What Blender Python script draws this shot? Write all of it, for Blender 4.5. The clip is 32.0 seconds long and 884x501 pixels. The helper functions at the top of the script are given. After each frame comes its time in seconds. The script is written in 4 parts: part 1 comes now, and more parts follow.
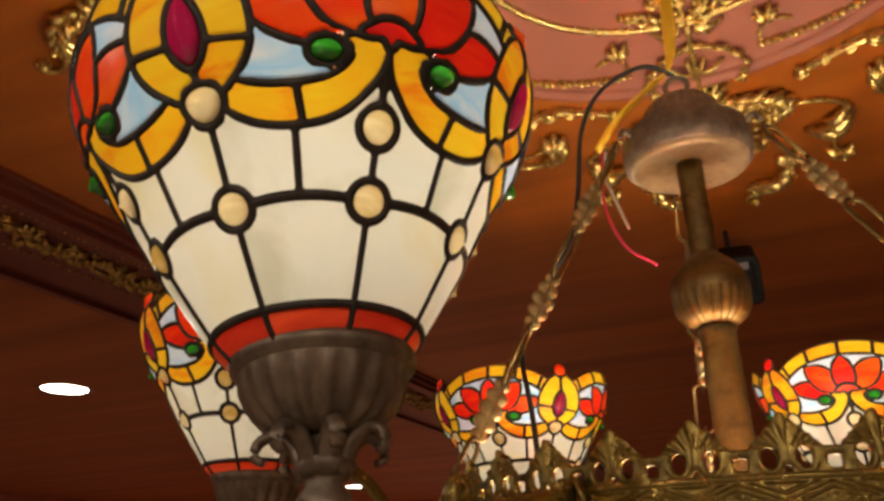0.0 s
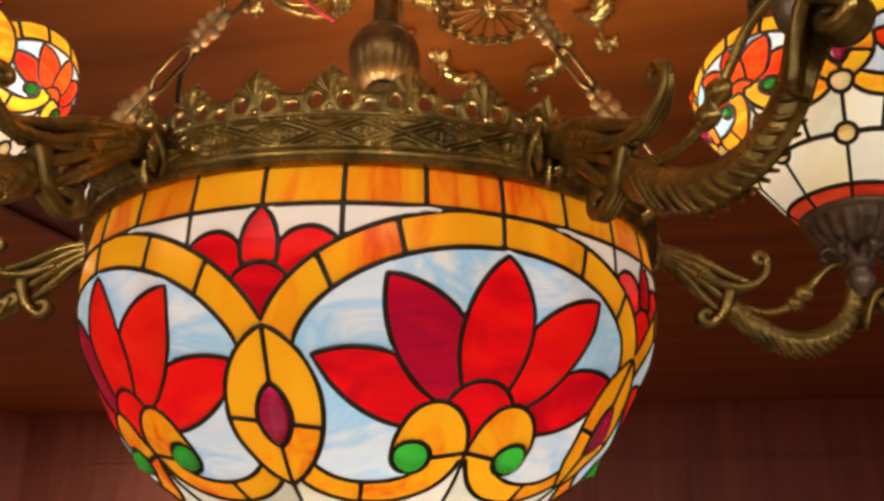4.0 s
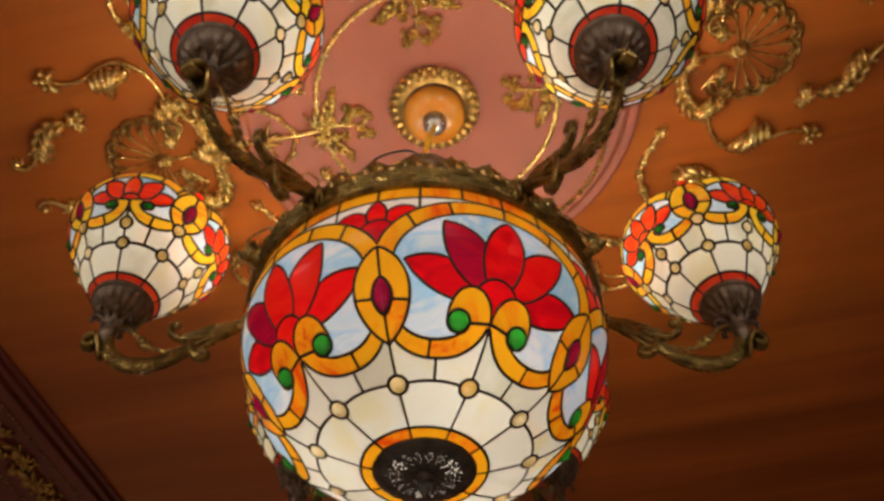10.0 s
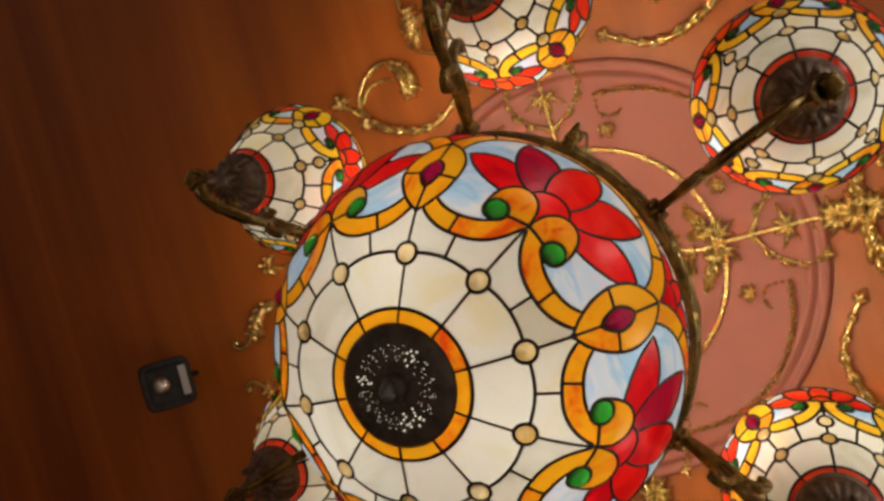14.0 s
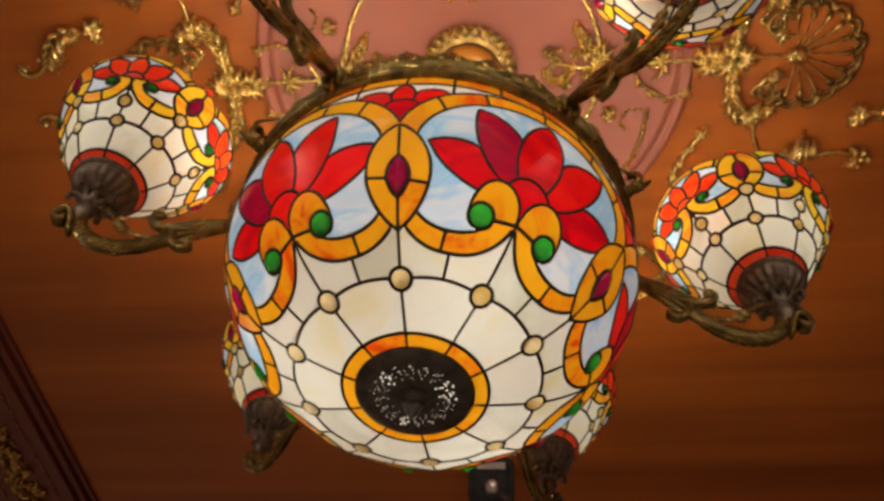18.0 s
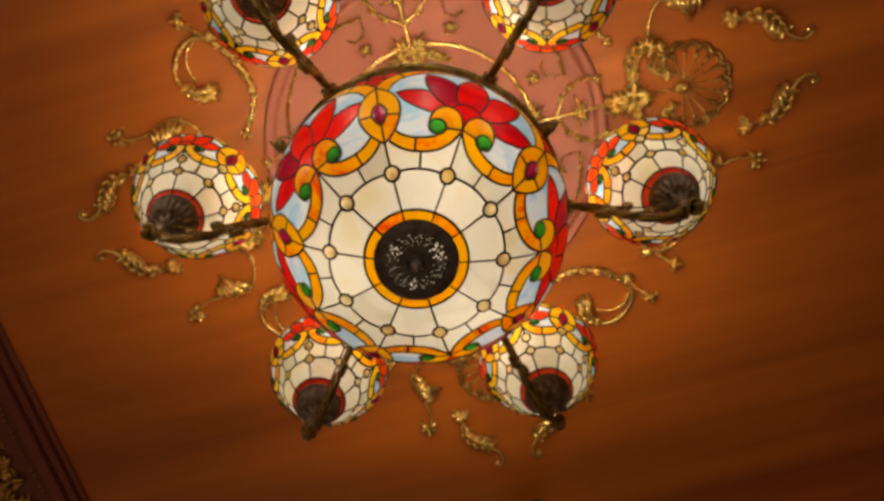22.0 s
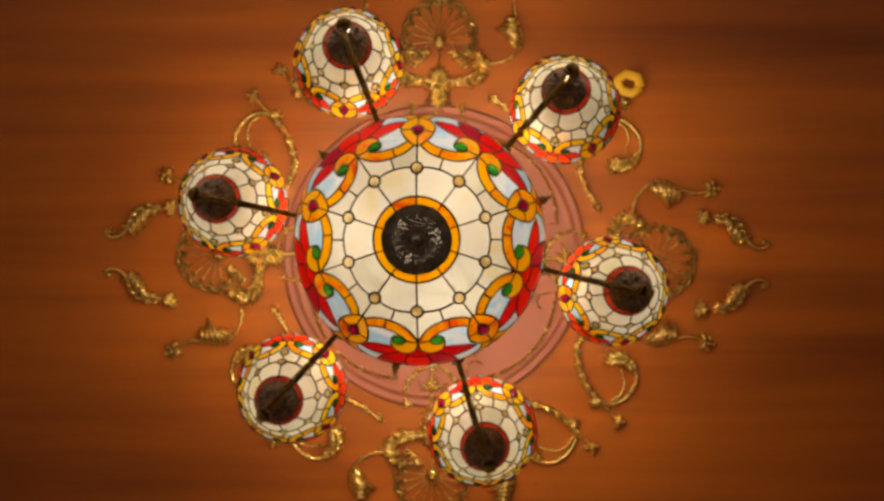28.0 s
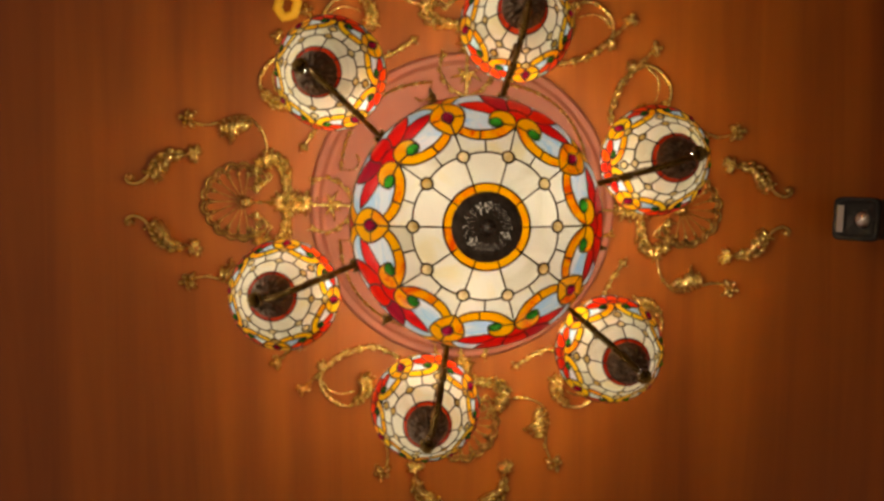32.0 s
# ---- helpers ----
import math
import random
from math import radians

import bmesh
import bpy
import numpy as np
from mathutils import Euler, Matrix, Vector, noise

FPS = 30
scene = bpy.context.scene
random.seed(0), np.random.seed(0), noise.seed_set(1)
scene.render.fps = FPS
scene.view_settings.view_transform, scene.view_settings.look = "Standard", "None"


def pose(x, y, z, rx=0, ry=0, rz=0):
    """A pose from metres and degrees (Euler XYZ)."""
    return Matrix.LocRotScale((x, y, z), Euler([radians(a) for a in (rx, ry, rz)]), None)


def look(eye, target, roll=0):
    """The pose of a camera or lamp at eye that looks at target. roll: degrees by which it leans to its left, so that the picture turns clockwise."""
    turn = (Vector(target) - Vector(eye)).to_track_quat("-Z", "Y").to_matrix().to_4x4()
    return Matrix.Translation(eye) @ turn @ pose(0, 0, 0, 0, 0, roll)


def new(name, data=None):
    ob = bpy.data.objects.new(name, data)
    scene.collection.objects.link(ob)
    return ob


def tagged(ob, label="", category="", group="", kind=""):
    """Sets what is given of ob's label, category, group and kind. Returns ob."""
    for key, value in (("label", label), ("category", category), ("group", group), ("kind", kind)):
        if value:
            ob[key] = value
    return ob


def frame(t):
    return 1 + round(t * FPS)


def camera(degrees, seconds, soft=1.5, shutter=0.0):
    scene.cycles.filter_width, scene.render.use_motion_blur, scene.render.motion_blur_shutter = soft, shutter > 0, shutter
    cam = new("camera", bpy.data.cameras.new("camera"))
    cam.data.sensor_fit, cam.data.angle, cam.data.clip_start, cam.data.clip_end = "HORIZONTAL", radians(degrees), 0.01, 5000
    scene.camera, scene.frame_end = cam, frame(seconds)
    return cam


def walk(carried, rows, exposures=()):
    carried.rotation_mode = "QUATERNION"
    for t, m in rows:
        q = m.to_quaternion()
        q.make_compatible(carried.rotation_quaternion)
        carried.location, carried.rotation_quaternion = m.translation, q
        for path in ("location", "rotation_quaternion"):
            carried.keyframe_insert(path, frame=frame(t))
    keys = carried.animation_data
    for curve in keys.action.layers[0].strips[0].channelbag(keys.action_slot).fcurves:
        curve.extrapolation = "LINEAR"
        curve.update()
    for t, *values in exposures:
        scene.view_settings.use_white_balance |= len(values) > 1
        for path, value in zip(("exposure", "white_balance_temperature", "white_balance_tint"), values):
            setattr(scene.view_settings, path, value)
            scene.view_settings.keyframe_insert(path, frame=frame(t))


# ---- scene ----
cam = camera(59.70, 32.0, soft=3.0)
# seconds, eye (metres), turn (degrees)
ROWS = [
    (0.0, 0.0483, -0.7609, 2.8924, 113.00, 1.25, 24.33),
    (0.5, 0.0587, -0.7184, 2.8637, 112.54, 0.53, 20.89),
    (1.0, 0.0673, -0.6924, 2.8384, 111.37, 0.19, 18.33),
    (1.5, 0.0711, -0.6786, 2.8300, 109.55, 0.19, 16.91),
    (2.0, 0.0851, -0.6523, 2.8097, 109.12, 0.26, 16.24),
    (2.5, 0.1086, -0.6361, 2.7997, 107.90, 0.57, 14.33),
    (3.0, 0.1287, -0.6454, 2.7871, 107.81, 0.81, 12.69),
    (3.5, 0.1586, -0.6542, 2.7396, 108.46, 0.65, 11.82),
    (4.0, 0.2107, -0.6797, 2.7017, 108.07, -0.37, 12.12),
    (4.5, 0.2069, -0.7109, 2.6465, 111.32, -0.14, 11.09),
    (6.5, 0.2397, -0.6569, 2.4483, 127.29, 1.90, 19.76),
    (7.0, 0.2545, -0.6800, 2.3700, 132.01, 1.65, 20.89),
    (7.5, 0.2524, -0.6844, 2.2934, 136.61, 1.67, 20.95),
    (8.0, 0.2442, -0.6517, 2.1610, 140.83, 1.81, 20.60),
    (8.5, 0.2600, -0.7195, 2.0943, 143.13, 2.00, 19.82),
    (9.0, 0.2594, -0.7871, 2.0823, 143.25, 1.88, 18.15),
    (9.5, 0.2515, -0.7525, 2.0697, 143.48, 1.42, 15.55),
    (10.0, 0.1813, -0.7541, 2.0843, 142.87, 0.87, 12.62),
    (10.5, 0.1034, -0.7549, 2.0901, 142.44, 0.31, 8.97),
    (11.0, 0.0113, -0.7205, 2.0726, 143.50, -1.70, 3.79),
    (11.5, -0.0614, -0.7036, 2.0552, 144.84, -5.59, -4.04),
    (12.0, -0.0908, -0.6615, 2.0419, 146.72, -11.12, -14.54),
    (12.5, -0.1063, -0.5779, 2.0215, 151.58, -16.34, -26.67),
    (13.0, -0.1327, -0.5332, 2.0049, 157.62, -21.93, -41.09),
    (13.5, -0.1231, -0.4645, 2.0017, 165.41, -24.08, -55.93),
    (15.5, 0.0240, -0.2782, 1.9951, -173.22, -17.77, -98.97),
    (16.0, 0.0667, -0.2785, 2.0136, -174.25, -17.53, -94.28),
    (16.5, 0.0753, -0.3166, 2.0400, 174.44, -20.08, -66.65),
    (17.0, 0.0791, -0.3977, 2.0700, 159.02, -18.81, -36.26),
    (17.5, 0.1046, -0.4896, 2.0807, 149.66, -11.65, -11.44),
    (18.0, 0.1277, -0.5612, 2.0822, 146.26, -4.03, 5.86),
    (18.5, 0.1482, -0.5843, 2.0044, 147.53, 0.13, 15.11),
    (19.0, 0.1724, -0.6181, 1.8549, 149.72, 1.21, 17.36),
    (19.5, 0.1417, -0.6069, 1.7234, 152.31, 0.96, 16.46),
    (20.0, 0.1350, -0.6072, 1.6419, 154.54, -0.01, 14.67),
    (20.5, 0.1502, -0.6139, 1.6455, 155.23, -0.41, 14.13),
    (21.0, 0.1826, -0.5466, 1.6375, 156.51, -0.24, 14.89),
    (21.5, 0.1530, -0.3915, 1.6341, 159.22, 0.06, 15.59),
    (22.0, 0.1327, -0.3592, 1.5918, 161.20, 0.27, 15.37),
    (22.5, 0.1247, -0.3833, 1.4933, 162.41, 0.72, 14.76),
    (23.0, 0.1425, -0.4386, 1.2648, 163.98, 0.73, 13.69),
    (23.5, 0.1526, -0.5024, 1.1900, 164.43, 0.14, 12.59),
    (24.0, 0.0967, -0.5025, 1.1899, 165.81, -0.63, 12.53),
    (24.5, 0.0879, -0.3850, 1.1527, 169.45, -1.47, 12.78),
    (26.5, -0.0835, 0.0053, 1.2279, -179.56, -0.04, -4.35),
    (27.0, -0.0392, 0.0033, 1.2498, -179.85, 0.31, -1.53),
    (27.5, 0.0100, 0.0270, 1.2663, -179.70, -0.05, -0.17),
    (28.0, 0.0525, 0.0128, 1.2883, 179.72, -0.28, 0.11),
    (28.5, 0.0495, -0.0278, 1.3048, 179.19, 0.17, -0.24),
    (29.0, 0.0099, -0.0431, 1.3074, 178.54, 0.80, 0.17),
    (29.5, -0.0431, -0.0854, 1.3147, 176.84, 1.55, 5.08),
    (30.0, -0.0731, -0.1028, 1.3200, 176.15, 2.69, 17.29),
    (30.5, -0.0164, -0.1090, 1.3151, 176.87, 3.17, 36.11),
    (31.0, 0.0789, -0.1706, 1.3119, 176.78, 3.04, 55.65),
    (31.5, 0.0972, -0.1859, 1.3092, 176.01, 2.76, 73.55),
    (32.0, 0.0587, -0.1509, 1.3076, 175.80, 2.99, 89.98),
]
walk(cam, [(t, pose(x, y, z, rx, ry, rz)) for t, x, y, z, rx, ry, rz in ROWS],
     exposures=[(0, -0.18, 7000, 10), (1, 0.0, 7300, 10), (2, 0.22, 7500, 10), (3, 0.22, 7100, 10), (4, 0.13, 6500, 10), (7, -0.15, 6500, 10), (12, -0.2, 6500, 10), (16, -0.3, 6300, 10), (19, -0.08, 6800, 10), (20.5, -0.04, 7600, 10), (22, -0.10, 7600, 10), (24, 0.02, 6700, 10), (27, 0.02, 7700, 10), (32, 0.0, 7900, 10)])

# ---- world and light ----
HANG = 2.75          # height of the bowl's gem ring above the floor
CEIL = HANG + 0.975   # ceiling
world = bpy.data.worlds.new("world")
scene.world = world
world.use_nodes = True
world.node_tree.nodes["Background"].inputs[0].default_value = (1.0, 0.62, 0.42, 1)
world.node_tree.nodes["Background"].inputs[1].default_value = 0.03
scene.view_settings.exposure = 0.0


def lamp(name, kind, at, energy, colour, size=0.05, aim=None):
    data = bpy.data.lights.new(name, kind)
    data.energy, data.color = energy, colour
    if kind == "AREA":
        data.shape, data.size = "DISK", size
    elif kind == "SPOT":
        data.shadow_soft_size, data.spot_size, data.spot_blend = size, radians(120), 0.6
    else:
        data.shadow_soft_size = size
    ob = new(name, data)
    ob.matrix_world = look(at, aim) if aim else Matrix.Translation(at)
    return ob


LAMPS = [(0.466, -110.0), (0.462, -47.5), (0.467, 13.3), (0.477, 73.1), (0.476, 132.1), (0.468, 191.7)]
RISE = [0.007, 0.006, -0.010, 0.0, 0.0, 0.004]   # how far each arm's end stands above the mean height
LEAN = [-0.11, 0.18, 0.06, 0.0, 0.0, 0.0]   # how far each shade leans sideways
WARM = (1.0, 0.93, 0.80)
for k in range(3):
    a = radians(-54 + 120 * k)
    lamp("bowl_bulb", "POINT", (0.09 * math.cos(a), 0.09 * math.sin(a), HANG + 0.02), 4.0, (1.0, 0.93, 0.84), 0.03)
for (far, az), sag in zip(LAMPS, RISE):
    a = radians(az)
    lamp("shade_bulb", "POINT", (far * math.cos(a), far * math.sin(a), HANG + 0.345 + sag), 3.15, WARM, 0.025)
# those with y < 0 are unseen, assumed repeats added as fill light
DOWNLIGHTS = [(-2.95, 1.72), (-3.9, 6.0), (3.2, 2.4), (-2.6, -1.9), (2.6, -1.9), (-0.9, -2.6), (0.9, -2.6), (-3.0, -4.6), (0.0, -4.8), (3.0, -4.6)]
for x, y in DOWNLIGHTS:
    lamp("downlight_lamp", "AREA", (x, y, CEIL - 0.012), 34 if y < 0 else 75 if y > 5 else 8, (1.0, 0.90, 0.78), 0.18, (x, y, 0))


# ---- materials ----
def material(name):
    m = bpy.data.materials.new(name)
    m.use_nodes = True
    return m, m.node_tree, m.node_tree.nodes["Principled BSDF"]


def node(tree, kind, **inputs):
    n = tree.nodes.new(kind)
    for key, value in inputs.items():
        n.inputs[key.replace("_", " ")].default_value = value
    return n


def ramp(tree, source, stops):
    n = tree.nodes.new("ShaderNodeValToRGB")
    while len(n.color_ramp.elements) < len(stops):
        n.color_ramp.elements.new(0.5)
    for e, (p, c) in zip(n.color_ramp.elements, stops):
        e.position, e.color = p, (*c, 1)
    tree.links.new(source, n.inputs[0])
    return n


def bump(tree, bsdf, source, strength, distance):
    b = node(tree, "ShaderNodeBump", Strength=strength, Distance=distance)
    tree.links.new(source, b.inputs["Height"])
    tree.links.new(b.outputs[0], bsdf.inputs["Normal"])


def glass(name, stops, streak=(9, 9, 40), through_share=0.06, rough=0.28):
    """Opal art glass: coloured streaks, lit through from behind, glossy in front."""
    m, t, b = material(name)
    geo = t.nodes.new("ShaderNodeTexCoord")
    info = t.nodes.new("ShaderNodeObjectInfo")
    shift = t.nodes.new("ShaderNodeVectorMath")
    shift.operation = "MULTIPLY_ADD"
    t.links.new(geo.outputs["Object"], shift.inputs[0])
    shift.inputs[1].default_value = (1, 1, 1)
    t.links.new(info.outputs["Random"], shift.inputs[2])
    mp = t.nodes.new("ShaderNodeMapping")
    mp.inputs["Scale"].default_value = streak
    t.links.new(shift.outputs[0], mp.inputs[0])
    n = node(t, "ShaderNodeTexNoise", Scale=1.6, Detail=4.0, Roughness=0.55, Distortion=1.2)
    t.links.new(mp.outputs[0], n.inputs["Vector"])
    add = t.nodes.new("ShaderNodeMath")
    add.operation = "MULTIPLY_ADD"
    t.links.new(info.outputs["Random"], add.inputs[0])
    add.inputs[1].default_value = 0.36
    sub = t.nodes.new("ShaderNodeMath")
    sub.operation = "SUBTRACT"
    t.links.new(n.outputs[0], sub.inputs[0])
    sub.inputs[1].default_value = 0.18
    t.links.new(sub.outputs[0], add.inputs[2])
    r = ramp(t, add.outputs[0], [(0.5 + (p - 0.5) * 0.62, c) for p, c in stops])
    t.links.new(r.outputs[0], b.inputs["Base Color"])
    b.inputs["Roughness"].default_value = rough
    b.inputs["Specular IOR Level"].default_value = 0.9 if rough < 0.1 else 0.09
    fine = node(t, "ShaderNodeTexNoise", Scale=60.0, Detail=2.0)
    t.links.new(shift.outputs[0], fine.inputs["Vector"])
    bump(t, b, fine.outputs[0], 0.25, 0.002)
    tr = t.nodes.new("ShaderNodeBsdfTranslucent")
    t.links.new(r.outputs[0], tr.inputs[0])
    mix = node(t, "ShaderNodeMixShader", Fac=through_share)
    t.links.new(b.outputs[0], mix.inputs[1])
    t.links.new(tr.outputs[0], mix.inputs[2])
    t.links.new(mix.outputs[0], t.nodes["Material Output"].inputs["Surface"])
    return m


def metal(name, dark, light, scale=60.0, rough=0.38, metallic=0.9, relief=0.3):
    m, t, b = material(name)
    tc = t.nodes.new("ShaderNodeTexCoord")
    n = node(t, "ShaderNodeTexNoise", Scale=scale, Detail=5.0, Roughness=0.6)
    t.links.new(tc.outputs["Object"], n.inputs["Vector"])
    r = ramp(t, n.outputs[0], [(0.3, dark), (0.7, light)])
    t.links.new(r.outputs[0], b.inputs["Base Color"])
    b.inputs["Metallic"].default_value = metallic
    rr = ramp(t, n.outputs[0], [(0.3, (rough + 0.15,) * 3), (0.75, (rough - 0.1,) * 3)])
    t.links.new(rr.outputs[0], b.inputs["Roughness"])
    bump(t, b, n.outputs[0], relief, 0.002)
    return m


AMBER = glass("amber_glass", [(0.15, (0.90, 0.44, 0.012)), (0.55, (0.90, 0.40, 0.010)), (0.78, (0.88, 0.27, 0.008)), (0.95, (0.78, 0.09, 0.005))], streak=(16, 16, 5))
YELLOW = glass("yellow_glass", [(0.15, (0.92, 0.62, 0.03)), (0.6, (0.92, 0.50, 0.02)), (0.9, (0.88, 0.26, 0.015))])
RED = glass("red_glass", [(0.1, (0.52, 0.003, 0.012)), (0.5, (0.82, 0.005, 0.008)), (0.9, (0.90, 0.022, 0.008))], streak=(9, 9, 18))
CRIMSON = glass("crimson_glass", [(0.2, (0.34, 0.003, 0.035)), (0.8, (0.56, 0.006, 0.02))])
SCARLET = glass("scarlet_glass", [(0.1, (0.70, 0.012, 0.012)), (0.5, (0.84, 0.045, 0.008)), (0.9, (0.88, 0.12, 0.012))])
BRICK = glass("brick_red_glass", [(0.1, (0.42, 0.02, 0.01)), (0.8, (0.6, 0.06, 0.02))])
SKY = glass("pale_blue_glass", [(0.15, (0.80, 0.88, 0.97)), (0.42, (0.36, 0.70, 1.0)), (0.6, (0.74, 0.86, 0.98)), (0.78, (0.62, 0.82, 1.0)), (0.92, (0.80, 0.78, 0.90))], streak=(7, 7, 14))
WHITE = glass("white_glass", [(0.2, (0.86, 0.82, 0.74)), (0.8, (0.90, 0.88, 0.84))])
CREAM = glass("cream_glass", [(0.12, (0.64, 0.64, 0.50)), (0.4, (0.80, 0.81, 0.70)), (0.6, (0.82, 0.82, 0.70)), (0.9, (0.80, 0.75, 0.48))], streak=(5, 5, 5))
RUBY = glass("ruby_jewel", [(0.2, (0.20, 0.004, 0.03)), (0.8, (0.30, 0.005, 0.05))], through_share=0.10, rough=0.04)
GREEN = glass("green_jewel", [(0.2, (0.01, 0.14, 0.012)), (0.8, (0.02, 0.24, 0.02))], through_share=0.14, rough=0.04)
GOLD_JEWEL = glass("gold_jewel", [(0.2, (0.52, 0.34, 0.09)), (0.8, (0.80, 0.68, 0.38))], through_share=0.075, rough=0.05)
LEAD = metal("lead_came", (0.022, 0.018, 0.014), (0.055, 0.046, 0.036), 90.0, 0.5, 0.6)
BRONZE = metal("antique_bronze", (0.066, 0.045, 0.012), (0.35, 0.24, 0.058), 42.0, 0.27, 0.80, 0.3)
DARK_BRONZE = metal("dark_bronze", (0.085, 0.062, 0.044), (0.22, 0.165, 0.11), 60.0, 0.42, 0.6)
BRASS = metal("aged_brass", (0.070, 0.043, 0.013), (0.21, 0.138, 0.045), 50.0, 0.40, 0.85)
CANOPY_PALE = metal("pale_canopy_brass", (0.18, 0.125, 0.065), (0.34, 0.25, 0.135), 40.0, 0.5, 0.6)
PLATE = metal("pale_brass_plate", (0.20, 0.14, 0.05), (0.44, 0.33, 0.15), 55.0, 0.42, 0.75)
GILT_DARK = metal("dark_gilding", (0.16, 0.075, 0.014), (0.62, 0.42, 0.13), 60.0, 0.32, 0.9, 0.6)
GILT = metal("gilded_plaster", (0.40, 0.25, 0.055), (0.97, 0.74, 0.27), 55.0, 0.20, 0.88, 0.8)
STEEL = metal("nickel", (0.3, 0.3, 0.3), (0.55, 0.53, 0.5), 30.0, 0.25, 1.0)
BLACK = metal("black_metal", (0.005, 0.005, 0.0055), (0.012, 0.012, 0.0125), 60.0, 0.6, 0.2)
CAP_METAL = metal("pierced_cap_metal", (0.055, 0.053, 0.050), (0.13, 0.122, 0.112), 45.0, 0.40, 0.45)


def wood(name, dark, light, along=(0.35, 6.0, 6.0), rough=0.42):
    m, t, b = material(name)
    tc = t.nodes.new("ShaderNodeTexCoord")
    mp = t.nodes.new("ShaderNodeMapping")
    mp.inputs["Scale"].default_value = along
    t.links.new(tc.outputs["Object"], mp.inputs[0])
    n = node(t, "ShaderNodeTexNoise", Scale=1.3, Detail=7.0, Roughness=0.6, Distortion=0.6)
    t.links.new(mp.outputs[0], n.inputs["Vector"])
    big = node(t, "ShaderNodeTexNoise", Scale=0.9, Detail=2.0)
    t.links.new(mp.outputs[0], big.inputs["Vector"])
    mx = t.nodes.new("ShaderNodeMath")
    mx.operation = "MULTIPLY_ADD"
    t.links.new(big.outputs[0], mx.inputs[0])
    mx.inputs[1].default_value = 0.5
    hf = t.nodes.new("ShaderNodeMath")
    hf.operation = "MULTIPLY"
    hf.inputs[1].default_value = 0.5
    t.links.new(n.outputs[0], hf.inputs[0])
    t.links.new(hf.outputs[0], mx.inputs[2])
    r = ramp(t, mx.outputs[0], [(0.3, dark), (0.7, light)])
    t.links.new(r.outputs[0], b.inputs["Base Color"])
    b.inputs["Roughness"].default_value = rough
    bump(t, b, n.outputs[0], 0.08, 0.004)
    return m


CEILING_WOOD = wood("ceiling_veneer", (0.19, 0.042, 0.0045), (0.47, 0.128, 0.014))
WALL_WOOD = wood("wall_veneer", (0.32, 0.095, 0.062), (0.50, 0.17, 0.11), (6.0, 6.0, 0.4))
FLOOR_STONE = wood("floor_stone", (0.30, 0.23, 0.17), (0.40, 0.32, 0.25), (1.5, 1.5, 1.5), 0.3)
ROSE = wood("rose_plaster", (0.22, 0.060, 0.032), (0.31, 0.092, 0.050), (1.2, 1.2, 1.2), 0.6)
CORNICE = wood("cornice_wood", (0.10, 0.022, 0.014), (0.17, 0.04, 0.022), (4.0, 0.4, 4.0), 0.35)


def plain(name, colour, rough=0.5, emit=0.0):
    m, t, b = material(name)
    n = node(t, "ShaderNodeTexNoise", Scale=40.0, Detail=3.0)
    r = ramp(t, n.outputs[0], [(0.2, tuple(c * 0.85 for c in colour)), (0.8, colour)])
    t.links.new(r.outputs[0], b.inputs["Base Color"])
    b.inputs["Roughness"].default_value = rough
    if emit:
        b.inputs["Emission Color"].default_value = (*colour, 1)
        b.inputs["Emission Strength"].default_value = emit
    return m


STRAP = plain("yellow_webbing", (0.75, 0.42, 0.02), 0.7)
CABLE = plain("black_cable", (0.015, 0.013, 0.012), 0.5)
PINK_WIRE = plain("pink_wire", (0.75, 0.04, 0.10), 0.4)
WHITE_WIRE = plain("white_wire", (0.7, 0.6, 0.52), 0.4)
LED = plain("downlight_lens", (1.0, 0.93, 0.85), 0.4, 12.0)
# emission imitates bulb light coming through holes in the cap
DOT = plain("glowing_dot", (1.0, 0.90, 0.72), 0.4, 0.7)
PALE = plain("pale_label", (0.30, 0.27, 0.26), 0.5)
DISH_DARK = wood("dark_rosette_wood", (0.06, 0.022, 0.008), (0.12, 0.045, 0.015), (8, 8, 8), 0.3)
DISH = wood("varnished_dish", (0.42, 0.15, 0.014), (0.68, 0.30, 0.035), (8, 8, 8), 0.25)


# ---- mesh helpers ----
def to_mesh(name, verts, faces, mat, smooth=True):
    me = bpy.data.meshes.new(name)
    me.from_pydata([tuple(v) for v in verts], [], faces)
    me.materials.append(mat)
    if smooth:
        me.polygons.foreach_set("use_smooth", [True] * len(me.polygons))
    me.update()
    return me


def part(name, me, parent, label="", m=None):
    ob = new(name, me)
    if parent is not None:
        ob.parent = parent
    if m is not None:
        ob.matrix_basis = m
    return tagged(ob, label)


class Mesh:
    """Collects verts and faces for one mesh."""

    def __init__(self):
        self.v, self.f = [], []

    def add(self, verts, faces):
        k = len(self.v)
        self.v += [tuple(p) for p in verts]
        self.f += [tuple(i + k for i in f) for f in faces]

    def make(self, name, mat, smooth=True):
        return to_mesh(name, self.v, self.f, mat, smooth)


def bez(points, n=24):
    """A smooth path through points (Catmull-Rom)."""
    p = [Vector(q) for q in points]
    p = [2 * p[0] - p[1]] + p + [2 * p[-1] - p[-2]]
    out = []
    segs = len(p) - 3
    for k in range(n + 1):
        u = k / n * segs
        i = min(int(u), segs - 1)
        t = u - i
        a, b, c, d = p[i:i + 4]
        out.append(0.5 * (2 * b + (c - a) * t + (2 * a - 5 * b + 4 * c - d) * t * t + (3 * b - a - 3 * c + d) * t ** 3))
    return out


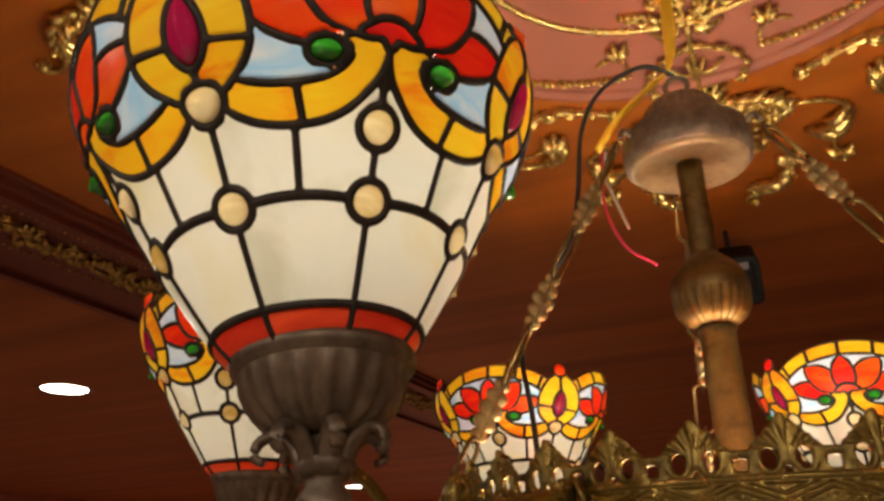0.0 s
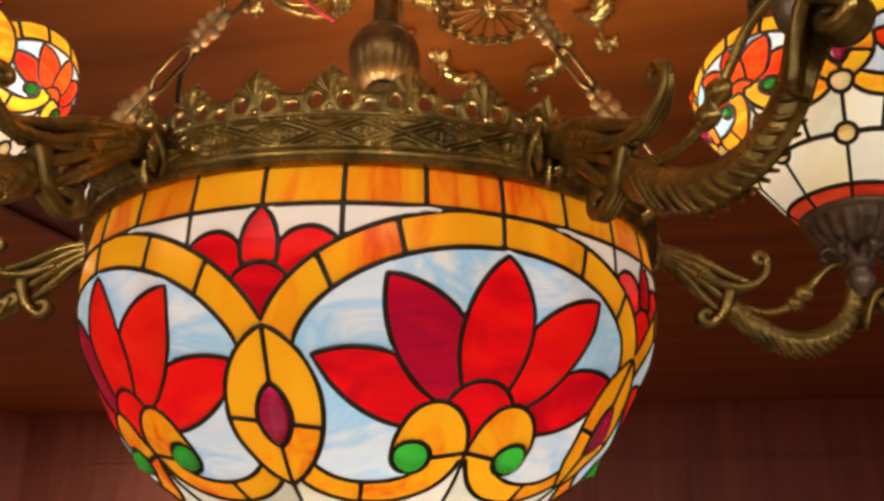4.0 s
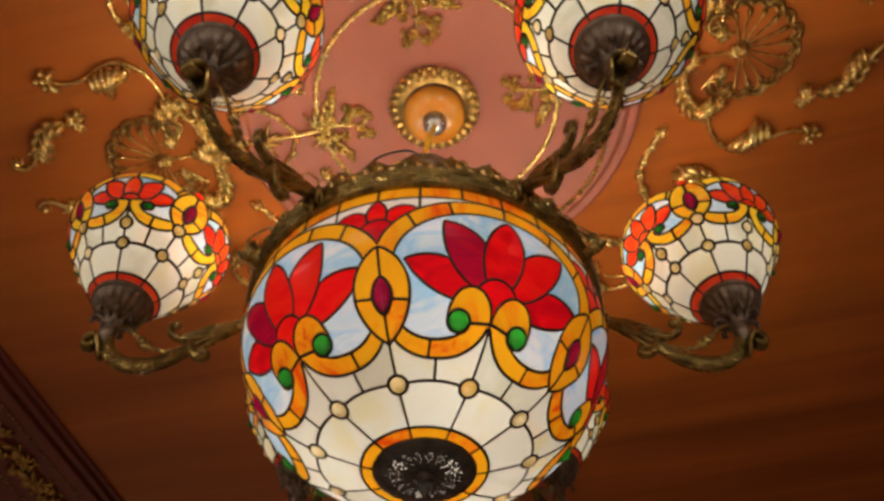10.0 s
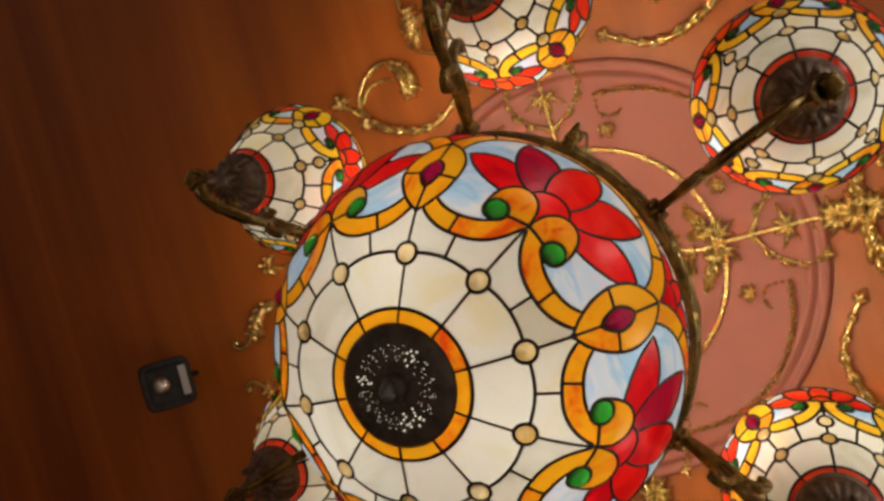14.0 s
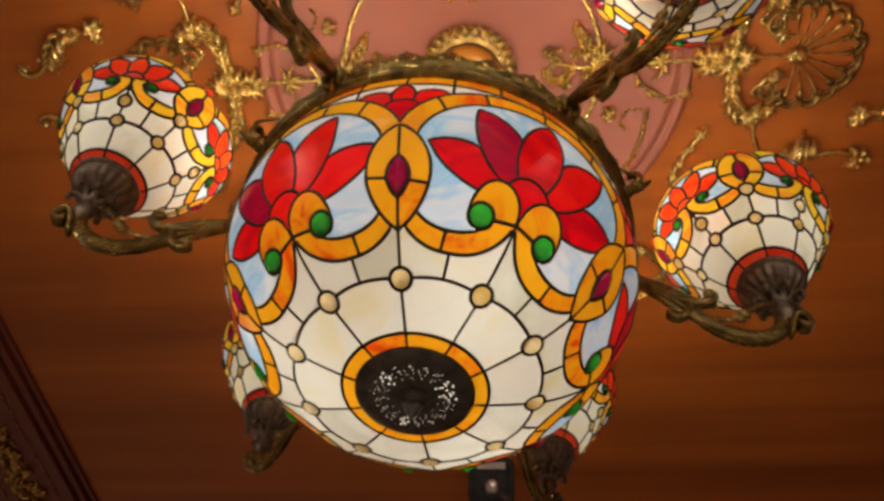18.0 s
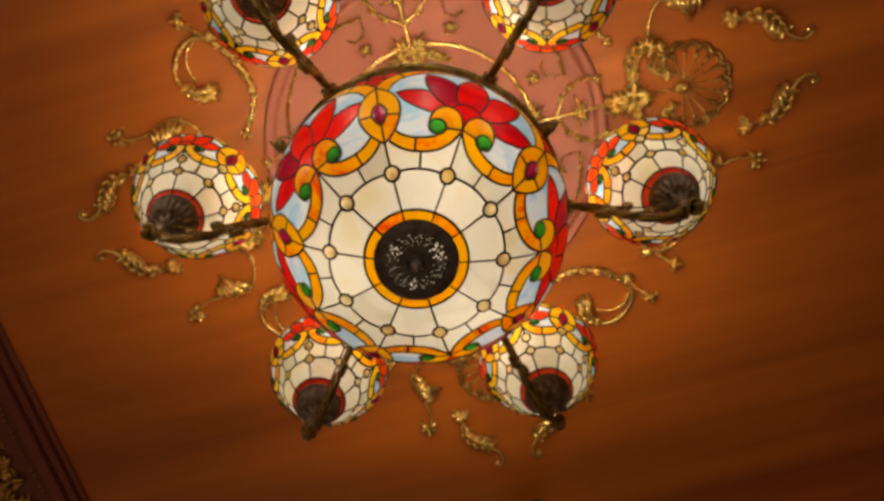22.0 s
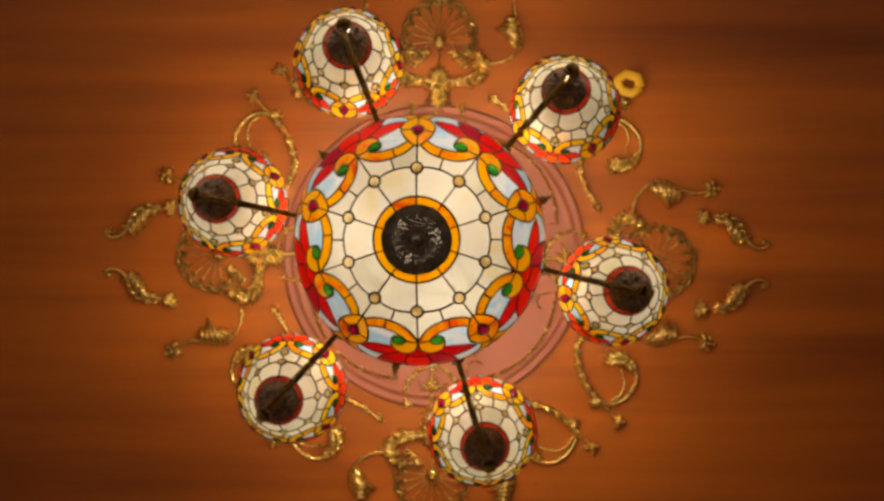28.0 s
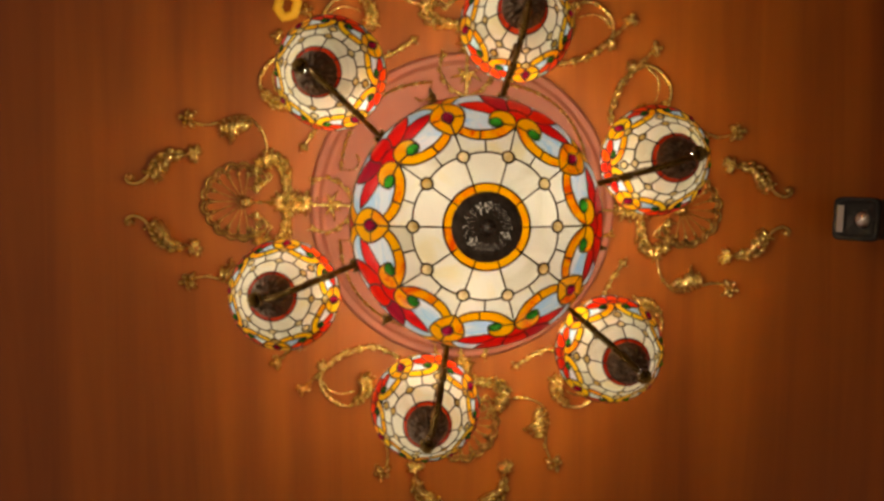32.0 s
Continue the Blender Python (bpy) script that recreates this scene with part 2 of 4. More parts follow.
def sweep(M, path, radius, seg=10, flat=1.0, flute=0.0, flutes=5, up=(0, 0, 1), twist=0.0):
    """A closed tube along path; radius is a number or a function of 0..1; flat squeezes it along up."""
    n = len(path)
    up = Vector(up)
    verts, faces = [], []
    side0 = None
    for k, p in enumerate(path):
        d = (path[min(k + 1, n - 1)] - path[max(k - 1, 0)]).normalized()
        s = d.cross(up)
        if s.length < 0.05:
            s = side0 or d.cross(Vector((1, 0, 0.01)))
        s.normalize()
        side0 = s
        w = s.cross(d).normalized()
        t = k / (n - 1)
        r = radius(t) if callable(radius) else radius
        for j in range(seg):
            a = 2 * math.pi * j / seg + twist * t
            q = r * (1 + flute * math.cos(flutes * a))
            verts.append(p + s * math.cos(a) * q + w * math.sin(a) * q * flat)
    for k in range(n - 1):
        for j in range(seg):
            a, b = k * seg + j, k * seg + (j + 1) % seg
            faces.append((a, b, b + seg, a + seg))
    faces.append(tuple(range(seg))[::-1])
    faces.append(tuple((n - 1) * seg + j for j in range(seg)))
    M.add(verts, faces)


def lathe(M, profile, seg=48, flute=None, cx=0, cy=0):
    """Turn (r, z) pairs round the z axis; flute(k, angle) scales the radius."""
    verts, faces = [], []
    for k, (r, z) in enumerate(profile):
        for j in range(seg):
            a = 2 * math.pi * j / seg
            q = r * (flute(k / (len(profile) - 1), a) if flute else 1)
            verts.append((cx + q * math.cos(a), cy + q * math.sin(a), z))
    for k in range(len(profile) - 1):
        for j in range(seg):
            a, b = k * seg + j, k * seg + (j + 1) % seg
            faces.append((a, b, b + seg, a + seg))
    M.add(verts, faces)


def ball(M, c, r, seg=8, squash=1.0):
    prof = [(max(1e-4, r * math.sin(math.pi * k / (seg // 2 + 1))), -r * squash * math.cos(math.pi * k / (seg // 2 + 1))) for k in range(seg // 2 + 2)]
    sub = Mesh()
    lathe(sub, prof, seg)
    M.add([(x + c[0], y + c[1], z + c[2]) for x, y, z in sub.v], sub.f)


def box(M, lo, hi):
    (a, b, c), (d, e, f) = lo, hi
    M.add([(a, b, c), (d, b, c), (d, e, c), (a, e, c), (a, b, f), (d, b, f), (d, e, f), (a, e, f)],
          [(0, 3, 2, 1), (4, 5, 6, 7), (0, 1, 5, 4), (1, 2, 6, 5), (2, 3, 7, 6), (3, 0, 4, 7)])


def curl(centre, r0, r1, a0, a1, n=22, axes=((1, 0, 0), (0, 0, 1))):
    """A spiral in the plane of two axes, from radius r0 at angle a0 to r1 at a1 (degrees)."""
    u, w = Vector(axes[0]), Vector(axes[1])
    return [Vector(centre) + (u * math.cos(radians(a0 + (a1 - a0) * k / n)) + w * math.sin(radians(a0 + (a1 - a0) * k / n))) * (r0 + (r1 - r0) * k / n) for k in range(n + 1)]


# ---- leaded glass ----
class Profile:
    """A surface of revolution, by (r, z) pairs from its top down, with arc length s."""

    def __init__(self, pairs, n=240):
        path = bez([(r, 0, z) for r, z in pairs], n)
        self.r = np.array([p.x for p in path])
        self.z = np.array([p.z for p in path])
        ds = np.hypot(np.diff(self.r), np.diff(self.z))
        self.s = np.concatenate([[0], np.cumsum(ds)])
        dr, dz = np.gradient(self.r, self.s), np.gradient(self.z, self.s)
        ln = np.hypot(dr, dz)
        self.nr, self.nz = -dz / ln, dr / ln
        self.length = self.s[-1]

    def at(self, s, phi, off):
        r, z = np.interp(s, self.s, self.r), np.interp(s, self.s, self.z)
        a, b = np.interp(s, self.s, self.nr), np.interp(s, self.s, self.nz)
        q = r + a * off
        return np.stack([q * np.cos(phi), q * np.sin(phi), z + b * off], -1)


def vesica(X, Y, a, b, w):
    """Positive inside the almond with tips a and b and half width w."""
    (ax, ay), (bx, by) = a, b
    cx, cy = (ax + bx) / 2, (ay + by) / 2
    h = math.hypot(bx - ax, by - ay) / 2
    ux, uy = (bx - ax) / (2 * h), (by - ay) / (2 * h)
    p, q = (X - cx) * ux + (Y - cy) * uy, -(X - cx) * uy + (Y - cy) * ux
    R = (h * h + w * w) / (2 * w)
    return R - np.hypot(p, np.abs(q) + R - w)


def oval(X, Y, cx, cy, a, b, n=2.0):
    k = (np.abs((X - cx) / a) ** n + np.abs((Y - cy) / b) ** n) ** (1 / n)
    return (1 - k) * min(a, b)


def cut(X, Y, a, b):
    """Distance to the segment a-b."""
    (ax, ay), (bx, by) = a, b
    dx, dy = bx - ax, by - ay
    t = np.clip(((X - ax) * dx + (Y - ay) * dy) / (dx * dx + dy * dy), 0, 1)
    return np.hypot(X - ax - t * dx, Y - ay - t * dy)


def squares(val, xs, ys):
    """Marching squares: polygons that cover val > 0, as verts (x, y, value) and faces."""
    index, verts, faces = {}, [], []
    ny = len(val)

    def corner(i, j):
        key = (i, j)
        if key not in index:
            index[key] = len(verts)
            verts.append((xs[j], ys[i], val[i, j]))
        return index[key]

    def cross(i, j, k, m):
        key = (i, j, k, m) if (i, j) < (k, m) else (k, m, i, j)
        if key not in index:
            i, j, k, m = key
            t = val[i, j] / (val[i, j] - val[k, m])
            index[key] = len(verts)
            verts.append((xs[j] + (xs[m] - xs[j]) * t, ys[i] + (ys[k] - ys[i]) * t, 0.0))
        return index[key]

    pos = val > 0
    any_pos = pos[:-1, :-1] | pos[1:, :-1] | pos[:-1, 1:] | pos[1:, 1:]
    for i, j in zip(*np.nonzero(any_pos)):
        ring = ((i, j), (i, j + 1), (i + 1, j + 1), (i + 1, j))
        face = []
        for k in range(4):
            a, b = ring[k], ring[(k + 1) % 4]
            if pos[a]:
                face.append(corner(*a))
            if pos[a] != pos[b]:
                face.append(cross(*a, *b))
        if len(face) > 2:
            faces.append(tuple(face))
    return verts, faces


def islands(verts, faces):
    parent = list(range(len(verts)))

    def root(i):
        while parent[i] != i:
            parent[i] = parent[parent[i]]
            i = parent[i]
        return i

    for f in faces:
        a = root(f[0])
        for i in f[1:]:
            parent[root(i)] = a
    groups = {}
    for f in faces:
        groups.setdefault(root(f[0]), []).append(f)
    for fs in groups.values():
        used = sorted({i for f in fs for i in f})
        new_index = {i: k for k, i in enumerate(used)}
        yield [verts[i] for i in used], [tuple(new_index[i] for i in f) for f in fs]


def shell(name, verts, faces, place, mat, height, depth):
    """A piece with its front at height(value) and side walls of that depth."""
    v = np.array(verts)
    front = place(v[:, 0], v[:, 1], height(v[:, 2]))
    edges = {}
    for f in faces:
        for a, b in zip(f, f[1:] + f[:1]):
            edges[(a, b)] = True
    rim = [(a, b) for a, b in edges if (b, a) not in edges]
    ids = sorted({i for e in rim for i in e})
    low = place(v[ids, 0], v[ids, 1], height(v[ids, 2]) - depth)
    top = {i: len(verts) + k for k, i in enumerate(ids)}
    bottom = {i: len(verts) + len(ids) + k for k, i in enumerate(ids)}
    walls = [(top[b], top[a], bottom[a], bottom[b]) for a, b in rim]
    return to_mesh(name, np.concatenate([front, front[ids], low]), [tuple(f) for f in faces] + walls, mat)


def stain(profile, ref, pitch, cell, came, classes, cuts, domain=None, reach=0.36):
    """One repeat of a leaded shade. classes: (name, material, dome, f(X, Y)), the first on top. Returns pieces and the came."""
    half = ref * pitch / 2
    nh = round(half / cell)
    dx = half / nh
    ext = round(nh * reach)
    xs = np.arange(-nh - ext, nh + ext + 1) * dx
    ny = round(profile.length / cell)
    ys = np.linspace(0, profile.length, ny + 1)
    X, Y = np.meshgrid(xs, ys)
    shrink = (np.interp(ys, profile.s, profile.r) / ref)[:, None]

    def per(f):
        return np.maximum(np.maximum(f(X, Y), f(X - 2 * half, Y)), f(X + 2 * half, Y))

    def true(v):
        gy, gx = np.gradient(v, ys, xs)
        return v / np.maximum(np.hypot(gx / shrink, gy), 0.3)

    dom = per(domain) if domain else np.full_like(X, 1.0)
    seams = [np.full_like(X, 1.0)]
    for f, only in cuts:
        v = np.minimum(np.minimum(f(X, Y), f(X - 2 * half, Y)), f(X + 2 * half, Y)) * np.minimum(1, shrink + 0.15)
        seams.append((v, only))
    above = np.full_like(X, -1.0)
    pieces, best = [], np.full_like(X, -1.0)
    place = lambda x, y, o: profile.at(y, x / ref, o)
    for name, mat, dome, f in classes:
        v = per(f)
        region = np.minimum(np.minimum(v, -above), dom)
        val = np.minimum(true(region), 0.03)
        for seam in seams[1:]:
            if name in seam[1]:
                val = np.minimum(val, seam[0])
        val = val - came / 2
        above = np.maximum(above, v)
        best = np.maximum(best, val)
        verts, faces = squares(val, xs, ys)
        for pv, pf in islands(verts, faces):
            cx = np.mean([p[0] for p in pv])
            top = max(p[2] for p in pv)
            if len(pf) < 6 or top < came * 0.3 or not -half - 0.3 * dx <= cx < half - 0.3 * dx:
                continue
            if dome > 0.002:
                height = lambda v, top=top, dome=dome: 0.001 + dome * np.sqrt(np.clip(1 - (1 - v / top) ** 2, 0, 1))
            else:
                height = lambda v, dome=dome: 0.0006 + 0.0 * v
            pieces.append((name, shell(name, pv, pf, place, mat, height, 0.002)))
    mid = slice(ext, ext + 2 * nh + 1)
    lead = np.minimum(-best, dom)[:, mid]
    verts, faces = squares(lead, xs[mid], ys)
    lead_mesh = shell("lead_came", verts, faces, place, LEAD, lambda v: 0.0005 + 0.0018 * (1 - np.exp(-v / 0.0008)), 0.002)
    return pieces, lead_mesh


BOWL = Profile([(0.2500, 0.161), (0.2528, 0.140), (0.2540, 0.118), (0.2528, 0.097), (0.2485, 0.076), (0.2405, 0.0555), (0.2112, 0.0035), (0.192, -0.0185), (0.171, -0.038),
                (0.131, -0.0615), (0.077, -0.080), (0.058, -0.084)])
BR = 0.25
BH = BR * radians(36)


def bowl_pattern():
    down = lambda r: float(np.interp(-r, -BOWL.r, BOWL.s))
    marks = [0.0, *(float(np.interp(-z, -BOWL.z, BOWL.s)) for z in (0.133, 0.057)), down(0.2098), down(0.1904), down(0.172), down(0.1307), down(0.077), BOWL.length]
    y = lambda v: float(np.interp(v, [0, .026, .1015, .162, .188, .215, .263, .32, .339], marks))
    def both(f):
        return lambda X, Y: f(np.abs(X), Y)
    k = lambda s: np.interp(s, BOWL.s, BOWL.r) / BR
    gem = lambda X, Y: oval(X, Y, BH, y(.160), .0140, .0225, 1.6)
    green = both(lambda X, Y: oval(X, Y, .0483, y(.188), .0135 / k(.188), .0135))
    gold = lambda X, Y: np.maximum(oval(X, Y, 0, y(.263), .0115 / k(.263), .0115), oval(X, Y, BH, y(.263), .0115 / k(.263), .0115))
    almond = lambda X, Y: vesica(X, Y, (BH, y(.1015)), (BH, y(.215)), .0385)
    def scroll(X, Y):
        X = np.abs(X)
        ring = np.minimum(oval(X, Y, .081, y(.170), .081, y(.234) - y(.170), 2.3), -oval(X, Y, .084, y(.170), .059, y(.212) - y(.170), 2.2))
        ring = np.minimum(ring, Y - y(.176))
        hook = np.minimum(oval(X, Y, .0325, y(.186), .0325, .041), -oval(X, Y, .0483, y(.188), .0140, .0112))
        hook = np.minimum(hook, y(.19) - Y)
        hook = np.minimum(hook, (.0483 - X) * 0.55 + (y(.186) - Y) * 0.83 + .012)
        return np.maximum(ring, hook)
    base = lambda X, Y: oval(X, Y, .001, y(.156), .0285, .0235)
    mid_petal = lambda X, Y: vesica(X, Y, (.004, y(.0535)), (.001, y(.160)), .0270)
    inner = lambda X, Y: np.maximum(vesica(X, Y, (-.0755, y(.0705)), (-.005, y(.158)), .0255), vesica(X, Y, (.086, y(.0715)), (.007, y(.158)), .0255))
    outer = lambda X, Y: np.maximum(vesica(X, Y, (-.125, y(.121)), (-.015, y(.162)), .0225), vesica(X, Y, (.139, y(.125)), (.017, y(.162)), .0225))
    arch = lambda X, Y: np.minimum(np.minimum(oval(X, Y, 0, y(.131), .1655, y(.104), 2.0), -oval(X, Y, 0, y(.131), .141, y(.080), 2.0)), y(.14) - Y)
    inside = lambda X, Y: np.maximum(np.minimum(oval(X, Y, 0, y(.131), .142, y(.081)), y(.175) - Y),
                                     np.minimum(np.minimum(oval(np.abs(X), Y, .081, y(.170), .080, y(.233) - y(.170), 2.3), Y - y(.13)), .15 - np.abs(X)))
    band = lambda X, Y: y(.0275) - Y
    tulip_mid = lambda X, Y: vesica(X, Y, (BH, y(.0265)), (BH, y(.082)), .0128)
    tulip_side = lambda X, Y: np.minimum(oval(np.abs(X - BH), Y, .032, y(.066), .0235, .0245), y(.079) - Y)
    tulip_low = lambda X, Y: oval(X, Y, BH, y(.084), .0225, .021)
    white = lambda X, Y: y(.12) - Y
    ring20 = lambda X, Y: Y - y(.3195)
    cream = lambda X, Y: Y - y(.1)
    classes = [("ruby_jewel", RUBY, .006, gem), ("green_jewel", GREEN, .007, green), ("gold_jewel", GOLD_JEWEL, .006, gold),
               ("amber_band_piece", AMBER, .001, band), ("amber_ring_piece", AMBER, .001, ring20),
               ("amber_almond_piece", AMBER, .001, almond), ("amber_scroll_piece", AMBER, .001, scroll),
               ("flower_heart", RED, .001, base), ("petal", RED, .001, mid_petal), ("crimson_petal", CRIMSON, .001, lambda X, Y: np.where(X < 0, inner(X, Y), -.01)), ("petal", RED, .001, inner), ("petal", RED, .001, outer),
               ("amber_arch_piece", AMBER, .001, arch), ("blue_ground_piece", SKY, .001, inside),
               ("petal", RED, .001, tulip_low), ("petal", RED, .001, tulip_mid), ("petal", RED, .001, tulip_side),
               ("white_piece", WHITE, .001, lambda X, Y: np.minimum(white(X, Y), y(.118) - Y)), ("cream_piece", CREAM, .001, cream)]
    cuts = []
    for i in range(6):
        x = (i - 3) * BH / 3
        cuts.append((lambda X, Y, x=x: np.abs(X - x), ("amber_band_piece",)))
    for x in (-BH + BH / 3, BH / 3 * 2):
        cuts.append((lambda X, Y, x=x: np.abs(X - x), ("white_piece",)))
    for x, g in ((0.0, 0), (.058, .016), (-.058, -.016), (.105, .034), (-.105, -.034)):
        cuts.append((lambda X, Y, x=x, g=g: cut(X, Y, (x + g, y(.02)), (x - g * .5, y(.125))), ("amber_arch_piece",)))
    cuts.append((lambda X, Y: np.abs(X - BH), ("amber_almond_piece",)))
    cuts.append((lambda X, Y: np.where((np.abs(X - BH) > .004) & (np.abs(X - BH) < .06), np.abs(Y - y(.164) - (X - BH) * .12), 1), ("amber_almond_piece",)))
    for s in (-1, 1):
        cuts.append((lambda X, Y, s=s: cut(X, Y, (s * .088, y(.2)), (s * .094, y(.24))), ("amber_scroll_piece",)))
        cuts.append((lambda X, Y, s=s: cut(X, Y, (0, y(.184)), (s * .034, y(.189))), ("amber_scroll_piece",)))
    both_cream = ("cream_piece", "amber_ring_piece")
    cuts.append((lambda X, Y: np.abs(X), both_cream))
    cuts.append((lambda X, Y: np.abs(X - BH), both_cream))
    row = lambda X: y(.263) - .003 * np.sin(np.pi * np.mod(np.abs(X), BH) / BH)
    cuts.append((lambda X, Y: np.abs(Y - row(X)) * 1.5, ("cream_piece",)))
    cuts.append((lambda X, Y: np.where(Y < row(X), np.abs(np.abs(X) - BH / 2), 1), ("cream_piece",)))
    return stain(BOWL, BR, radians(72), 0.0021, 0.0035, classes, cuts)


SHADE = Profile([(0.1255, 0.418), (0.1305, 0.395), (0.1285, 0.374), (0.1200, 0.352), (0.1060, 0.331), (0.0945, 0.314), (0.0790, 0.287), (0.0535, 0.2478), (0.043, 0.236)])
SR = 0.11
SH = SR * radians(45)


def shade_pattern():
    y = lambda v: v
    arcs = [0.0] + [float(np.interp(-z, -SHADE.z, SHADE.s)) for z in (0.354, 0.330, 0.287, 0.2475)] + [SHADE.length]
    level = lambda Y: np.interp(Y, arcs, [0, .056, .0925, .1385, .1875, .2018])
    k = lambda v: np.interp(np.interp(v, [0, .056, .0925, .1385, .1875, .2018], arcs), SHADE.s, SHADE.r) / SR
    gem = lambda X, Y: oval(X, Y, SH, y(.056), .009, .0180, 1.7)
    green = lambda X, Y: oval(np.abs(X), Y, .0275, y(.0725), .0088 / k(.0725), .0088)
    def gold(X, Y):
        v = oval(X, Y, SH, y(.0925), .0105 / k(.0925), .0105)
        v = np.maximum(v, oval(X, Y, 0, y(.107), .0092 / k(.107), .0092))
        v = np.maximum(v, oval(X, Y, 0, y(.1385), .0092 / k(.1385), .0092))
        return np.maximum(v, oval(X, Y, SH, y(.1385), .0092 / k(.1385), .0092))
    bud = lambda X, Y: oval(X, Y, SH, y(.013), .0085, .009)
    almond = lambda X, Y: vesica(X, Y, (SH, y(.016)), (SH, y(.096)), .0285)
    def scroll(X, Y):
        X = np.abs(X)
        ring = np.minimum(oval(X, Y, .0445, y(.066), .0445, .0420, 2.3), -oval(X, Y, .046, y(.066), .0305, .0245, 2.2))
        ring = np.minimum(ring, Y - y(.066))
        hook = np.minimum(oval(X, Y, .0265, y(.071), .0250, .0225), -oval(X, Y, .029, y(.072), .0120, .0095))
        hook = np.minimum(hook, y(.074) - Y)
        hook = np.minimum(np.minimum(hook, .0275 - X), Y - y(.0625))
        return np.maximum(ring, hook)
    base = lambda X, Y: oval(X, Y, 0, y(.0640), .0145, .0125)
    mid_petal = lambda X, Y: vesica(X, Y, (0, y(.0205)), (0, y(.065)), .0118)
    inner = lambda X, Y: vesica(np.abs(X), Y, (.038, y(.0275)), (.003, y(.063)), .0130)
    outer = lambda X, Y: vesica(np.abs(X), Y, (.062, y(.0475)), (.008, y(.066)), .0120)
    arch_out = lambda X, Y: oval(X, Y, 0, y(.056), .087, .0520, 2.0)
    arch = lambda X, Y: np.minimum(np.minimum(arch_out(X, Y), -oval(X, Y, 0, y(.056), .071, .0355, 2.0)), y(.058) - Y)
    inside = lambda X, Y: np.maximum(np.minimum(oval(X, Y, 0, y(.056), .072, .0365), y(.070) - Y),
                                     np.minimum(np.minimum(oval(np.abs(X), Y, .0445, y(.066), .044, .0412, 2.3), Y - y(.05)), .083 - np.abs(X)))
    red_ring = lambda X, Y: Y - y(.1875)
    cream = lambda X, Y: Y - y(.058)
    def domain(X, Y):
        return np.maximum(np.maximum(arch_out(X, Y), almond(X, Y)), np.maximum(bud(X, Y), Y - y(.053)))
    classes = [("ruby_jewel", RUBY, .005, gem), ("green_jewel", GREEN, .0055, green), ("gold_jewel", GOLD_JEWEL, .0055, gold),
               ("red_bud", SCARLET, .004, bud), ("red_ring_piece", BRICK, .0008, red_ring),
               ("yellow_almond_piece", YELLOW, .0008, almond), ("yellow_scroll_piece", YELLOW, .0008, scroll),
               ("flower_heart", SCARLET, .0008, base), ("petal", SCARLET, .0008, mid_petal), ("petal", SCARLET, .0008, inner), ("petal", SCARLET, .0008, outer),
               ("yellow_arch_piece", YELLOW, .0008, arch), ("blue_ground_piece", SKY, .0008, inside), ("cream_piece", CREAM, .0008, cream)]
    cuts = []
    for x, g in ((0.0, 0), (.029, .008), (-.029, -.008), (.056, .018), (-.056, -.018)):
        cuts.append((lambda X, Y, x=x, g=g: cut(X, Y, (x + g, y(0.0)), (x - g * .5, y(.058))), ("yellow_arch_piece",)))
    cuts.append((lambda X, Y: np.abs(X - SH), ("yellow_almond_piece",)))
    cuts.append((lambda X, Y: np.where((np.abs(X - SH) > .003) & (np.abs(X - SH) < .04), np.abs(Y - y(.059) - (X - SH) * .15), 1), ("yellow_almond_piece",)))
    for s in (-1, 1):
        cuts.append((lambda X, Y, s=s: cut(X, Y, (s * .043, y(.08)), (s * .039, y(.108))), ("yellow_scroll_piece",)))
    ends = ("cream_piece", "red_ring_piece")
    cuts.append((lambda X, Y: np.abs(X), ends))
    cuts.append((lambda X, Y: np.abs(X - SH), ends))
    row = lambda X: y(.1385) - .002 * np.sin(np.pi * np.mod(np.abs(X), SH) / SH)
    cuts.append((lambda X, Y: np.abs(Y - row(X)), ("cream_piece",)))
    cuts.append((lambda X, Y: np.where(Y < row(X), np.abs(np.abs(X) - SH / 2), 1), ("cream_piece",)))
    on = lambda f: lambda X, Y: f(X, level(Y))
    return stain(SHADE, SR, radians(90), 0.0016, 0.0041, [(n, m, d, on(f)) for n, m, d, f in classes], [(on(f), only) for f, only in cuts], on(domain))


# ---- room ----
def slab(name, lo, hi, mat, label):
    M = Mesh()
    box(M, lo, hi)
    ob = new(name, M.make(name, mat, False))
    return tagged(ob, label, kind="structure")


slab("floor", (-7, -7, -0.1), (7, 8, 0), FLOOR_STONE, "pale polished stone floor of the hall")
slab("ceiling", (-7, -7, CEIL), (7, 8, CEIL + 0.12), CEILING_WOOD, "brown wood veneer ceiling with gilded ornaments")
slab("wall_west", (-7.2, -7.2, 0), (-7, 8.2, CEIL), WALL_WOOD, "reddish brown wood panelled wall")
slab("wall_east", (7, -7.2, 0), (7.2, 8.2, CEIL), WALL_WOOD, "reddish brown wood panelled wall")
slab("wall_south", (-7, -7.2, 0), (7, -7, CEIL), WALL_WOOD, "reddish brown wood panelled wall")
slab("wall_north", (-7, 8, 0), (7, 8.2, CEIL), WALL_WOOD, "reddish brown wood panelled wall")

